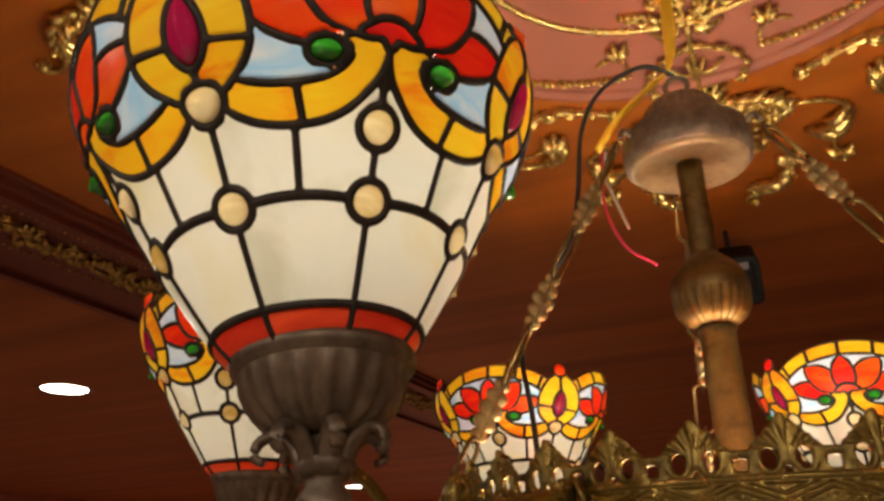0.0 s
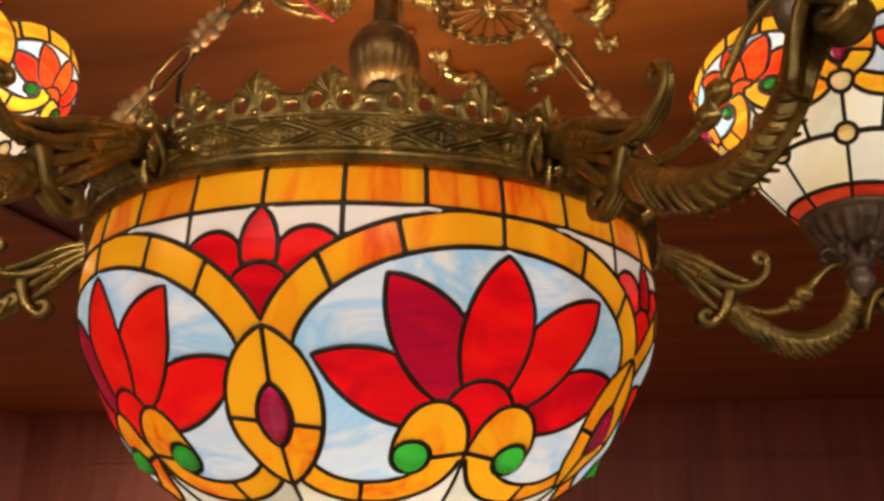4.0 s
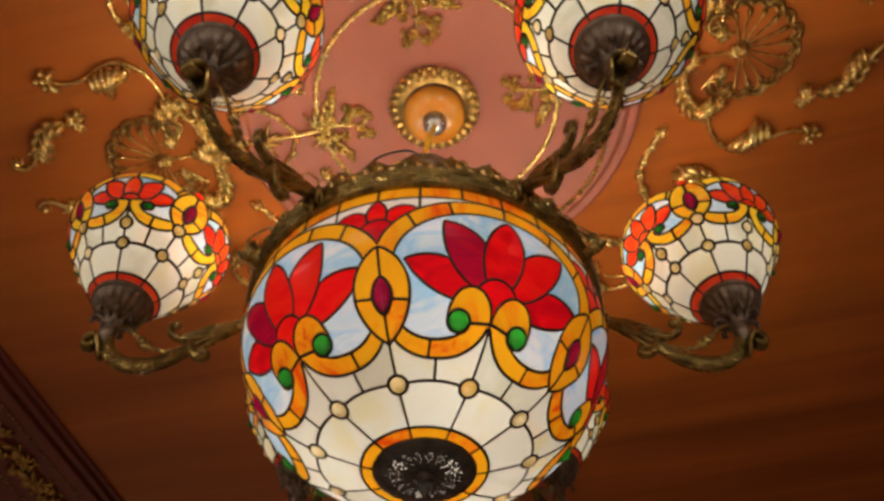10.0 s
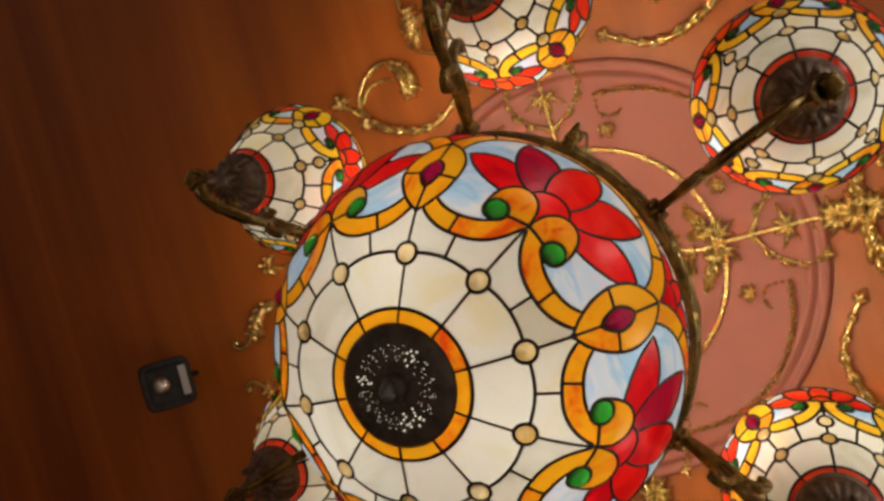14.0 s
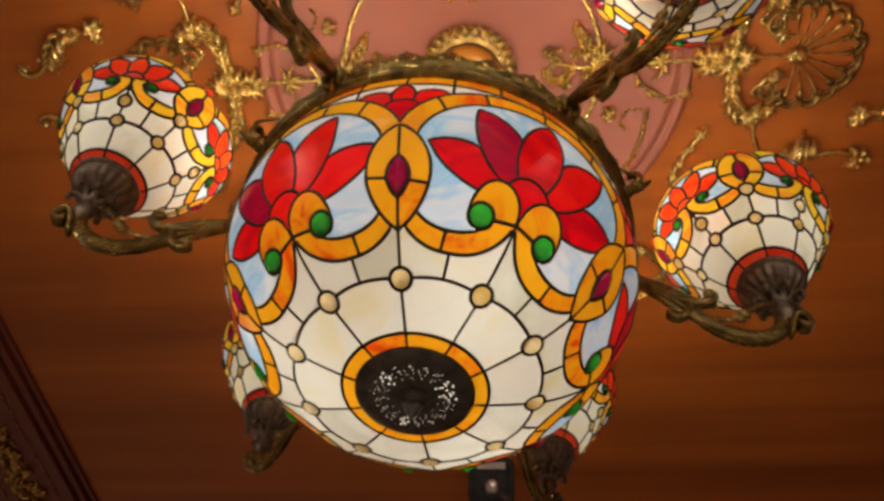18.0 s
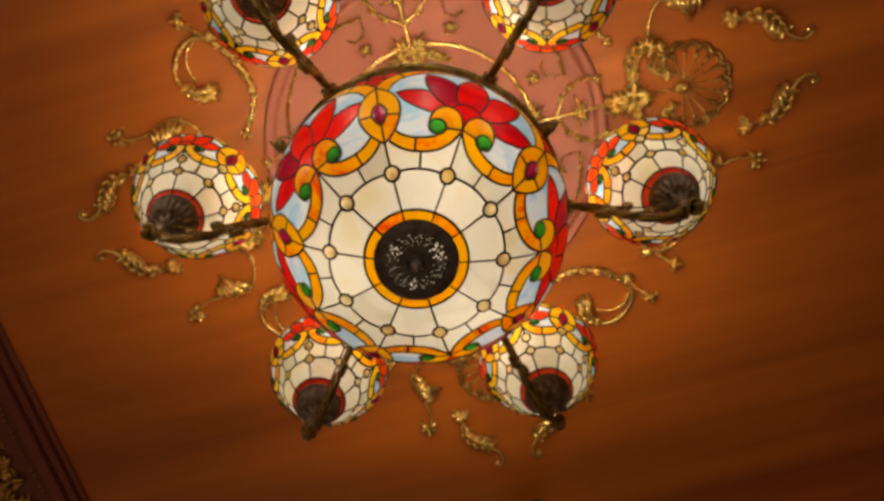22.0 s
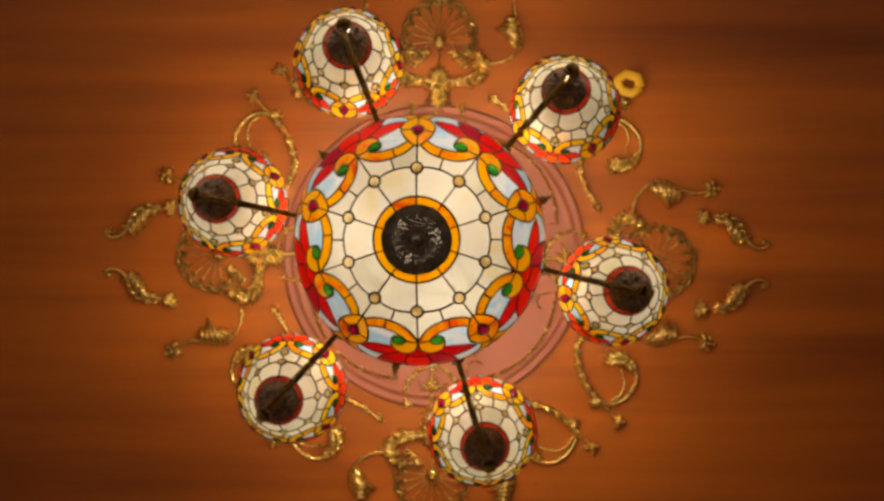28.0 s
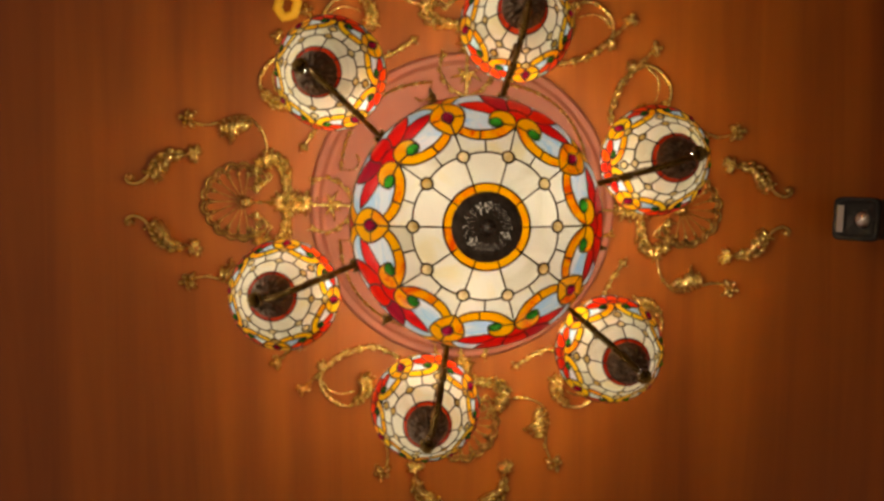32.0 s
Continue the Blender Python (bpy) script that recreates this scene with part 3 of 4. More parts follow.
for z, h, d in ((3.12, 0.05, 0.03), (2.2, 0.05, 0.03), (CEIL - 0.10, 0.10, 0.06)):
    slab("trim", (-7, 8 - d, z), (7, 8.0, z + h), WALL_WOOD, "horizontal wooden rail on the panelled wall")
    slab("trim", (-7.0, -7, z), (-7 + d, 8 - d, z + h), WALL_WOOD, "horizontal wooden rail on the panelled wall")
    slab("trim", (7 - d, -7, z), (7.0, 8 - d, z + h), WALL_WOOD, "horizontal wooden rail on the panelled wall")
for k in range(15):
    slab("trim", (-6.62 + 0.94 * k, 7.985, 0.0), (-6.57 + 0.94 * k, 7.998, CEIL), WALL_WOOD, "upright wooden strip on the panelled wall")
# a fitting for every lamp above, the assumed ones included
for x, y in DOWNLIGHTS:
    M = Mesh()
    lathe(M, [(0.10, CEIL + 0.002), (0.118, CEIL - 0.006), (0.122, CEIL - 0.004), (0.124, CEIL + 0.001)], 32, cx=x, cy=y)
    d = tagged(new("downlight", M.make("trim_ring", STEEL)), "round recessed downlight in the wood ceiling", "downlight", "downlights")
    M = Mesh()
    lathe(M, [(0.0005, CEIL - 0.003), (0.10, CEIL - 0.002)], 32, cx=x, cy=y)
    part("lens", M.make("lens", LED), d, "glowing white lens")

# ---- chandelier ----
chandelier = tagged(new("chandelier"), "bronze chandelier with a leaded glass bowl and six glass shades", "chandelier")
chandelier.location = (0, 0, HANG)
turn = lambda deg: Matrix.Rotation(radians(deg), 4, "Z")

bowl_parts, bowl_lead = bowl_pattern()
bowl = part("bowl_shade", None, chandelier, "large leaded glass bowl with red flowers")
bowl.name = "bowl_shade"
for p in range(5):
    m = turn(-54 + 72 * p)
    part("lead_came", bowl_lead, bowl, "dark lead came", m)
    for name, me in bowl_parts:
        part(name, me, bowl, "", m)

shade_parts, shade_lead = shade_pattern()
SHADE_TURN = [25, 17, 68, 54, 2, 49]
upright = lambda far, lean: Matrix.Translation((far, 0, 0.19)) @ Matrix.Rotation(-math.atan(lean), 4, "X") @ Matrix.Translation((-far, 0, -0.19))
for (far, az), spin, sag, lean in zip(LAMPS, SHADE_TURN, RISE, LEAN):
    shade = part("lamp_shade", None, chandelier, "tulip shaped leaded glass shade with red flowers",
                 turn(az) @ upright(far, lean) @ Matrix.Translation((far, 0, sag)))
    for q in range(4):
        m = turn(90 * q + 45 + spin)
        part("lead_came", shade_lead, shade, "dark lead came", m)
        for name, me in shade_parts:
            part(name, me, shade, "", m)

# crown band and its pierced crest
RIM = 0.2580
CREST = 31
band = part("crown_band", None, chandelier, "embossed antique bronze rim band")


def band_relief(u, v):
    d = np.abs(u) + np.abs(v)
    h = 0.0
    for c in (0.66, 1.0, 1.34):
        h = h + 0.0034 * np.exp(-((d - c) / 0.07) ** 2)
    rr, th = np.hypot(u, v), np.arctan2(v, u)
    h += 0.0032 * np.exp(-((rr - 0.24) / 0.10) ** 2) * (0.5 + 0.5 * np.cos(8 * th)) + 0.002 * np.exp(-(rr / 0.07) ** 2)
    return np.where(np.abs(v) > 0.86, 0.0004, h) + 0.002 * np.exp(-((np.abs(v) - 1.0) / 0.09) ** 2)


nu, nv = 48 * CREST, 30
phi = np.linspace(0, 2 * np.pi, nu, endpoint=False)
zz = np.linspace(0.1685, 0.1905, nv)
U = (np.mod(phi * CREST / (2 * np.pi), 1) * 2 - 1)[None, :] * np.ones((nv, 1))
V = np.linspace(-1.08, 1.08, nv)[:, None] * np.ones((1, nu))
rad = RIM + band_relief(U, V)
verts = np.stack([rad * np.cos(phi), rad * np.sin(phi), zz[:, None] * np.ones((1, nu))], -1).reshape(-1, 3)
faces = [(i * nu + j, i * nu + (j + 1) % nu, (i + 1) * nu + (j + 1) % nu, (i + 1) * nu + j) for i in range(nv - 1) for j in range(nu)]
part("embossed_strip", to_mesh("embossed_strip", verts, faces, BRONZE), band)
M = Mesh()
lathe(M, [(0.2470, 0.1705), (0.2470, 0.1590), (0.2540, 0.1585), (0.2587, 0.1605), (0.2605, 0.1645), (0.2595, 0.1680), (0.2570, 0.1700)], 160)
part("lower_lip", M.make("lower_lip", BRONZE), band, "polished lower lip")
M = Mesh()
lathe(M, [(0.2520, 0.189), (0.2590, 0.190), (0.2615, 0.1922), (0.2590, 0.1945), (0.2540, 0.195), (0.2520, 0.189)], 160)
part("upper_lip", M.make("upper_lip", BRONZE), band)
step = 2 * math.pi * RIM / CREST
xs, ys = np.linspace(-step / 2, step / 2, 47), np.linspace(0, 0.0385, 39)
X, Y = np.meshgrid(xs, ys)
tip = 0.0375 - Y - 0.98 * np.abs(X) - 0.0006 * np.cos(np.abs(X) * 1500)
valley = 0.0165 - Y
shape = np.maximum(tip, valley)
holes = np.maximum(oval(np.abs(X), Y, 0.0098, 0.0105, 0.0045, 0.0062), np.maximum(oval(np.abs(X), Y, step / 2, 0.0075, 0.0042, 0.0036, 4), oval(X, Y, 0.0, 0.004, 0.002, 0.002)))
val = np.minimum(shape, -holes)
cv, cf = squares(val, xs, ys)
cva = np.array(cv)


def crest_height(v):
    x, y = cva[:, 0], cva[:, 1]
    ang = np.arctan2(np.abs(x), y - 0.012)
    ridge = np.where(y > 0.017, 0.0010 * np.cos(ang * 13), 0.0010 * np.exp(-((np.hypot(np.abs(x) - 0.0098, (y - 0.0105) * 0.8) - 0.0062) / 0.0012) ** 2))
    return 0.001 + ridge + 0.001 * (1 - np.exp(-np.clip(v, 0, 1) / 0.001)) + 0.0012 * np.exp(-(x / 0.0012) ** 2) * (y < 0.03)


heights = crest_height(cva[:, 2])
crest_verts = np.stack([(RIM - 0.001 + heights) * np.cos(cva[:, 0] / RIM), (RIM - 0.001 + heights) * np.sin(cva[:, 0] / RIM), 0.1925 + cva[:, 1]], -1)
back = np.stack([(RIM - 0.003) * np.cos(cva[:, 0] / RIM), (RIM - 0.003) * np.sin(cva[:, 0] / RIM), 0.1925 + cva[:, 1]], -1)
k = len(cv)
edges = {(a, b) for f in cf for a, b in zip(f, f[1:] + f[:1])}
rim_edges = [(a, b) for a, b in edges if (b, a) not in edges]
crest_mesh = to_mesh("crest_palmette", np.concatenate([crest_verts, back]), [tuple(f) for f in cf] + [tuple(i + k for i in f[::-1]) for f in cf] + [(b, a, a + k, b + k) for a, b in sorted(rim_edges)], BRONZE)
for j in range(CREST):
    part("crest_palmette", crest_mesh, band, "", turn(-92 + 360 / CREST * j))

# bowl's bottom cap; glowing beads imitate lamplight through its pierced flower
M = Mesh()
lathe(M, [(0.062, -0.080), (0.0635, -0.084), (0.060, -0.0865), (0.050, -0.0885), (0.030, -0.0905), (0.012, -0.092), (0.0004, -0.093)], 64)
cap = part("bottom_cap", M.make("bottom_cap", CAP_METAL), chandelier, "dark pierced metal bottom cap")
# no holes are cut: solid beads with their own glow sit on the cap
M = Mesh()
for j in range(16):
    for q, (r, da) in enumerate(((0.027, 0), (0.0315, -3.5), (0.033, 4), (0.037, -6), (0.0385, 1.5), (0.037, 7.5), (0.0415, -3), (0.043, 4.5))):
        a = radians(22.5 * j + da + 3 * math.sin(7 * j + 3 * q))
        r = r + 0.0009 * math.sin(5 * j + 11 * q)
        ball(M, (r * math.cos(a), r * math.sin(a), -0.0925 + r * 0.075), 0.0007 if (q * 5 + j * 3) % 5 else 0.0014, 6)
part("glow_dots", M.make("glow_dots", DOT), cap, "ring of tiny glowing beads standing in for lamplit holes")
M = Mesh()
for j in range(16):
    a = radians(22.5 * j + 11.25)
    sweep(M, bez([(r * math.cos(a), r * math.sin(a), -0.0925 + r * 0.07) for r in (0.012, 0.03, 0.048)], 6), 0.0009, 5)
part("petal_ribs", M.make("petal_ribs", CAP_METAL), cap)
M = Mesh()
lathe(M, [(0.0135, -0.090), (0.0145, -0.0945), (0.010, -0.098), (0.0065, -0.100), (0.0085, -0.104), (0.0090, -0.108), (0.0065, -0.113), (0.0030, -0.118), (0.0004, -0.121)], 20)
part("drop_finial", M.make("drop_finial", CAP_METAL), cap, "small dark pointed drop")

# arms


def arm_meshes():
    out = []
    M = Mesh()
    p = bez([(0.346, 0, 0.130), (0.368, 0, 0.112), (0.395, 0, 0.100), (0.425, 0, 0.103), (0.449, 0, 0.122), (0.461, 0, 0.150), (0.465, 0, 0.178)], 60)
    sweep(M, p, lambda t: 0.0075 + 0.0042 * math.sin(min(1, t * 1.9 + 0.25) * math.pi * 0.5) - 0.0055 * t, 20, 1.25, 0.09, 7)
    out.append(("main_stem", M.make("main_stem", BRONZE), ""))
    for s in (-1, 1):
        M = Mesh()
        for q in range(18):
            t = 0.06 + q * 0.044
            c = p[int(t * 60)]
            d = (p[int(t * 60) + 1] - c).normalized()
            base = c + Vector((0, s * 0.0080, 0.002))
            sweep(M, bez([base, base + d * 0.005 + Vector((0, s * 0.0015, -0.007)), base + d * 0.014 + Vector((0, s * 0.0005, -0.0150))], 6), lambda u: 0.0030 * (1 - 0.6 * u), 6)
        out.append(("leaf_edging", M.make("leaf_edging", BRONZE), ""))
    M = Mesh()
    sweep(M, bez([(0.350, 0, 0.134), (0.377, 0, 0.127), (0.400, 0, 0.134), (0.418, 0, 0.153), (0.436, 0, 0.174), (0.452, 0, 0.181), (0.463, 0, 0.176)], 34), 0.0036, 9)
    out.append(("upper_rod", M.make("upper_rod", BRONZE), ""))
    M = Mesh()
    c = Vector((0.409, 0, 0.1425))
    d = Vector((0.62, 0, 0.78))
    sweep(M, [c + d * (q * 0.0023 - 0.0135) for q in range(13)], lambda t: 0.0045 + 0.0042 * abs(math.sin(t * math.pi * 2)), 12, up=(0, 1, 0))
    out.append(("bead", M.make("bead", BRONZE), ""))
    # leaf bundle from the rim to the joint
    M = Mesh()
    for q in range(4):
        u = q / 5
        for y in (-0.0026, 0.0, 0.0026):
            path = bez([(0.270, y, 0.187 - 0.018 * u), (0.288, y * 1.5, 0.184 - 0.020 * u), (0.318 - 0.020 * u, y * 1.35, 0.176 - 0.032 * u),
                        (0.346 - 0.040 * u, y, 0.162 - 0.038 * u), (0.370 - 0.058 * u, y * 0.6, 0.154 - 0.046 * u)], 24)
            sweep(M, path, lambda t: 0.0056 * (0.6 + 0.7 * math.sin(math.pi * (0.1 + 0.8 * t))) * (1 - 0.35 * t), 8, 0.9)
    out.append(("acanthus_leaf", M.make("acanthus_leaf", BRONZE), ""))
    M = Mesh()
    for y in (-0.005, 0.0, 0.005):
        path = bez([(0.318, y, 0.160), (0.342, y * 1.3, 0.151), (0.364, y * 1.3, 0.151), (0.379, y, 0.164), (0.382, y * 0.7, 0.178)], 16) + curl((0.3755, y * 0.7, 0.179), 0.0068, 0.003, -8, 300, 16)[1:]
        sweep(M, path, lambda t: 0.0050 * (1 - 0.45 * t), 8, up=(0, 1, 0))
    out.append(("upper_curl", M.make("upper_curl", BRONZE), ""))
    M = Mesh()
    for y in (-0.0055, 0.0, 0.0055):
        path = bez([(0.347, y, 0.146), (0.344, y * 1.2, 0.136), (0.339, y * 1.2, 0.122), (0.329, y, 0.112)], 12) + curl((0.3255, y, 0.1195), 0.0085, 0.003, -65, -330, 14)[1:]
        sweep(M, path, lambda t: 0.0058 * (1 - 0.35 * t), 8, up=(0, 1, 0))
    out.append(("lower_curl", M.make("lower_curl", BRONZE), ""))
    # rolled clasp on the band
    M = Mesh()
    for s in (-1, 1):
        sweep(M, curl((0.277, s * 0.011, 0.1715), 0.0115, 0.0035, 120, -330, 26, ((0.55, s * 0.83, 0), (0, 0, 1))), lambda t: 0.0052 * (1 - 0.35 * t), 8)
        sweep(M, bez([(0.272, s * 0.003, 0.188), (0.279, s * 0.010, 0.193), (0.281, s * 0.019, 0.184), (0.274, s * 0.022, 0.168), (0.273, s * 0.017, 0.157)], 14), lambda t: 0.0046 * (1 - 0.4 * t), 8)
    sweep(M, bez([(0.271, 0, 0.194), (0.278, 0, 0.182), (0.277, 0, 0.164), (0.276, 0, 0.150)], 12), lambda t: 0.0065 * (1 - 0.4 * t), 9)
    out.append(("rim_clasp", M.make("rim_clasp", BRONZE), "rolled bronze leaf clasp"))
    # fan leaf under the cup
    M = Mesh()
    for q in range(9):
        y = (q - 4) * 0.0032
        g = abs(q - 4) / 4
        path = bez([(0.461, y * 0.35, 0.118), (0.467, y * 0.6, 0.146 - 0.006 * g), (0.475, y * 0.95, 0.163 - 0.008 * g), (0.485, y * 0.9, 0.161 - 0.008 * g), (0.4905, y * 0.5, 0.150)], 14) + curl((0.4835, y * 0.4, 0.1465), 0.0080, 0.003, 25, -330, 18)[1:]
        sweep(M, path, lambda t: 0.0042 * (0.7 + 0.5 * math.sin(math.pi * t)), 7, up=(0, 1, 0))
    out.append(("fan_leaf", M.make("fan_leaf", BRONZE), "fluted bronze fan leaf"))
    M = Mesh()
    lathe(M, [(0.006, 0.150), (0.011, 0.160), (0.0135, 0.170), (0.009, 0.176), (0.012, 0.181), (0.016, 0.184), (0.012, 0.190), (0.011, 0.204)], 20, cx=0.465)
    out.append(("neck", M.make("neck", DARK_BRONZE), ""))
    M = Mesh()
    for q in range(7):
        a = 2 * math.pi * q / 7 + 0.2
        u = (math.cos(a), math.sin(a), 0)
        e = Vector((0.465, 0, 0))
        w = Vector(u)
        path = [e + w * r + Vector((0, 0, z)) for r, z in ((0.009, 0.180), (0.0145, 0.194), (0.023, 0.2005), (0.031, 0.198), (0.033, 0.191), (0.0285, 0.188))]
        sweep(M, bez(path, 14), lambda t: 0.0062 * (1 - 0.45 * t), 8, 0.6)
    out.append(("neck_leaf", M.make("neck_leaf", DARK_BRONZE), ""))
    M = Mesh()
    prof = [(0.010, 0.198), (0.020, 0.1995), (0.0295, 0.2045), (0.0365, 0.212), (0.0410, 0.221), (0.043, 0.229)]
    lathe(M, prof, 112, lambda k, a: 1 + 0.055 * math.sin(math.pi * min(1, k * 1.05)) * math.cos(20 * a), cx=0.465)
    lathe(M, [(0.043, 0.229), (0.0465, 0.2315), (0.0475, 0.235), (0.0465, 0.2385), (0.044, 0.240), (0.041, 0.239), (0.038, 0.233)], 56, cx=0.465)
    out.append(("cup", M.make("cup", DARK_BRONZE), "fluted dark bronze shade holder"))
    return out


ARM = arm_meshes()
for (far, az), sag, lean in zip(LAMPS, RISE, LEAN):
    bend = Matrix.Translation((0.256, 0, 0.17)) @ Matrix.Rotation(-sag / 0.2, 4, "Y") @ Matrix.Translation((-0.256, 0, -0.17))
    arm = part("arm", None, chandelier, "scrolled antique bronze arm", turn(az) @ bend)
    stretch = (far - 0.256) / 0.195
    for name, me, label in ARM:
        if name in ("neck", "neck_leaf", "cup", "fan_leaf"):
            part(name, me, arm, label, upright(far, lean) @ Matrix.Translation((far - 0.465, 0, 0)))
        else:
            part(name, me, arm, label, Matrix.Translation((0.256, 0, 0.004)) @ Matrix.Diagonal((stretch, 0.6, 1, 1)) @ Matrix.Translation((-0.270, 0, 0)))

# pole, knob and canopy
M = Mesh()
lathe(M, [(0.0170, 0.06), (0.0170, 0.352), (0.0195, 0.355), (0.0145, 0.361)], 24)
lathe(M, [(0.0135, 0.418), (0.0135, 0.548)], 24)
part("pole", M.make("pole", BRASS), chandelier, "aged brass centre pole")
M = Mesh()
lathe(M, [(0.014, 0.3580), (0.021, 0.3610), (0.029, 0.3670), (0.0345, 0.3770), (0.0370, 0.3910)], 96, lambda k, a: 1 + 0.075 * math.sin(math.pi * (0.15 + 0.8 * k)) * math.cos(24 * a))
lathe(M, [(0.0370, 0.3910), (0.0378, 0.3960), (0.0372, 0.4030), (0.0340, 0.4120), (0.0280, 0.4210), (0.0205, 0.4280), (0.0155, 0.4320), (0.0135, 0.4350)], 48)
part("knob", M.make("knob", BRASS), chandelier, "fluted brass knob")
M = Mesh()
lathe(M, [(0.0120, 0.5460), (0.0410, 0.5430), (0.0541, 0.5400), (0.0594, 0.5410), (0.0611, 0.5450)], 64)
canopy = part("canopy", M.make("canopy", CANOPY_PALE), chandelier, "bronze canopy with a pale brass underside", Matrix.Translation((0, 0, -0.008)))
M = Mesh()
lathe(M, [(0.0611, 0.5450), (0.0656, 0.5480), (0.0668, 0.5560), (0.0668, 0.5740), (0.0640, 0.5800), (0.0492, 0.5840), (0.0426, 0.5860)], 64)
part("canopy_band", M.make("canopy_band", DARK_BRONZE), canopy)
M = Mesh()
lathe(M, [(0.0426, 0.5860), (0.0418, 0.5980), (0.0369, 0.6120), (0.0279, 0.6220), (0.0180, 0.6280), (0.0100, 0.6320), (0.0004, 0.6340)], 112, lambda k, a: 1 + 0.04 * math.sin(math.pi * min(1, k + 0.1)) * math.cos(28 * a))
part("canopy_dome", M.make("canopy_dome", DARK_BRONZE), canopy, "fluted dome")
M = Mesh()
sweep(M, [Vector((0.012 * math.cos(a), 0, 0.643 + 0.012 * math.sin(a))) for a in [2 * math.pi * q / 24 for q in range(25)]], 0.003, 8, up=(0, 1, 0))
part("eye_ring", M.make("eye_ring", DARK_BRONZE), canopy)

# chains
M = Mesh()
ring = [Vector((0.0105 * math.cos(a), 0, (0.019 if math.sin(a) > 0 else -0.019) + 0.0105 * math.sin(a))) for a in [2 * math.pi * q / 32 for q in range(33)]]
sweep(M, ring, 0.0022, 8, up=(0, 1, 0))
link_mesh = M.make("link", BRASS)
gx, gy = np.meshgrid(np.linspace(-0.016, 0.016, 41), np.linspace(-0.04, 0.04, 89))
plate = np.full_like(gx, -1.0)
for z, w, r in ((-0.024, 0.0035, 0.0055), (-0.0125, 0.0055, 0.0068), (0.0, 0.0066, 0.0074), (0.0125, 0.0055, 0.0068), (0.024, 0.0035, 0.0055)):
    plate = np.maximum(plate, oval(np.abs(gx), gy, w * 0.6, z, r, r * 0.98))
plate = np.maximum(plate, oval(gx, gy, 0, 0, 0.0045, 0.036))
plate = np.minimum(plate, -np.maximum(oval(gx, gy, 0, 0.031, 0.0020, 0.0030), oval(gx, gy, 0, -0.031, 0.0020, 0.0030)))
pv, pf = squares(plate, gx[0], gy[:, 0])
pa = np.array(pv)
puff = 0.0012 + 0.0022 * (1 - np.exp(-pa[:, 2] / 0.002)) - 0.0020 * np.exp(-(pa[:, 0] / 0.0011) ** 2)
n = len(pv)
edges = {(a, b) for f in pf for a, b in zip(f, f[1:] + f[:1])}
leaf_link_mesh = to_mesh("leaf_link", np.concatenate([np.stack([pa[:, 0], -puff, pa[:, 1]], -1), np.stack([pa[:, 0], puff, pa[:, 1]], -1)]),
                         [tuple(f) for f in pf] + [tuple(i + n for i in f[::-1]) for f in pf] + [(b, a, a + n, b + n) for a, b in sorted(edges) if (b, a) not in edges], PLATE)
for az in (-138.5, -18.5, 101.5):
    chain = part("chain", None, chandelier, "brass chain of plain and leaf shaped links", turn(az))
    M = Mesh()
    sweep(M, bez([(0.256, 0, 0.166), (0.268, 0, 0.172), (0.278, 0, 0.184), (0.279, 0, 0.198), (0.272, 0, 0.204), (0.267, 0, 0.198)], 18), lambda t: 0.006 * (1 - 0.55 * t), 8, 1.6, up=(0, 1, 0))
    sweep(M, bez([(0.269, 0, 0.173), (0.280, 0, 0.170), (0.292, 0, 0.177)], 8), lambda t: 0.0055 * (1 - 0.85 * t), 8, 1.8, up=(0, 1, 0))
    part("chain_hook", M.make("chain_hook", BRONZE), chain, "pointed bronze leaf hook")
    a, b = Vector((0.274, 0, 0.202)), Vector((0.074, 0, 0.566))
    d = (b - a).normalized()
    tilt = Matrix.Rotation(math.atan2(d.x, d.z), 4, "Y")
    at, q, total = 0.02, 0, (b - a).length
    while at < total - 0.01:
        roll_about = Matrix.Rotation(radians((50 if q % 4 == 0 else 65) if q % 2 == 0 else 8), 4, "Z")
        part("link" if q % 2 == 0 else "leaf_link", link_mesh if q % 2 == 0 else leaf_link_mesh, chain, "", Matrix.Translation(a + d * at) @ tilt @ roll_about)
        at += 0.0575
        q += 1
    M = Mesh()
    sweep(M, bez([(0.064, 0, 0.562), (0.075, 0, 0.567), (0.080, 0, 0.558)], 8), 0.003, 8, up=(0, 1, 0))
    part("canopy_lug", M.make("canopy_lug", DARK_BRONZE), chain)

# strap, cable and loose wires
def wire(name, points, r, mat, label, n=40, flat=1.0):
    M = Mesh()
    sweep(M, [Vector(p) + Vector((0, 0, HANG)) for p in bez(points, n)], r, 8, flat)
    return tagged(new(name, M.make(name, mat)), label, name.split("_")[-1])


wire("lifting_strap", [(-0.088, -0.03, 0.562), (-0.062, -0.03, 0.595), (-0.03, -0.02, 0.628), (-0.004, -0.006, 0.660), (0.002, 0.004, 0.720), (0.004, 0.016, 0.780), (0.008, 0.036, 0.840), (0.010, 0.043, 0.885)], 0.0075, STRAP,
     "yellow woven lifting strap holding up the bronze canopy", 40, 0.35)
wire("power_cable", [(0.0, -0.01, 0.645), (-0.03, -0.03, 0.652), (-0.075, -0.045, 0.625), (-0.098, -0.055, 0.575), (-0.106, -0.065, 0.500), (-0.118, -0.075, 0.440), (-0.150, -0.09, 0.385),
                     (-0.160, -0.115, 0.330), (-0.150, -0.13, 0.270), (-0.140, -0.14, 0.200), (-0.12, -0.14, 0.120)], 0.0026, CABLE, "black power cable hanging beside the brass chain", 60)
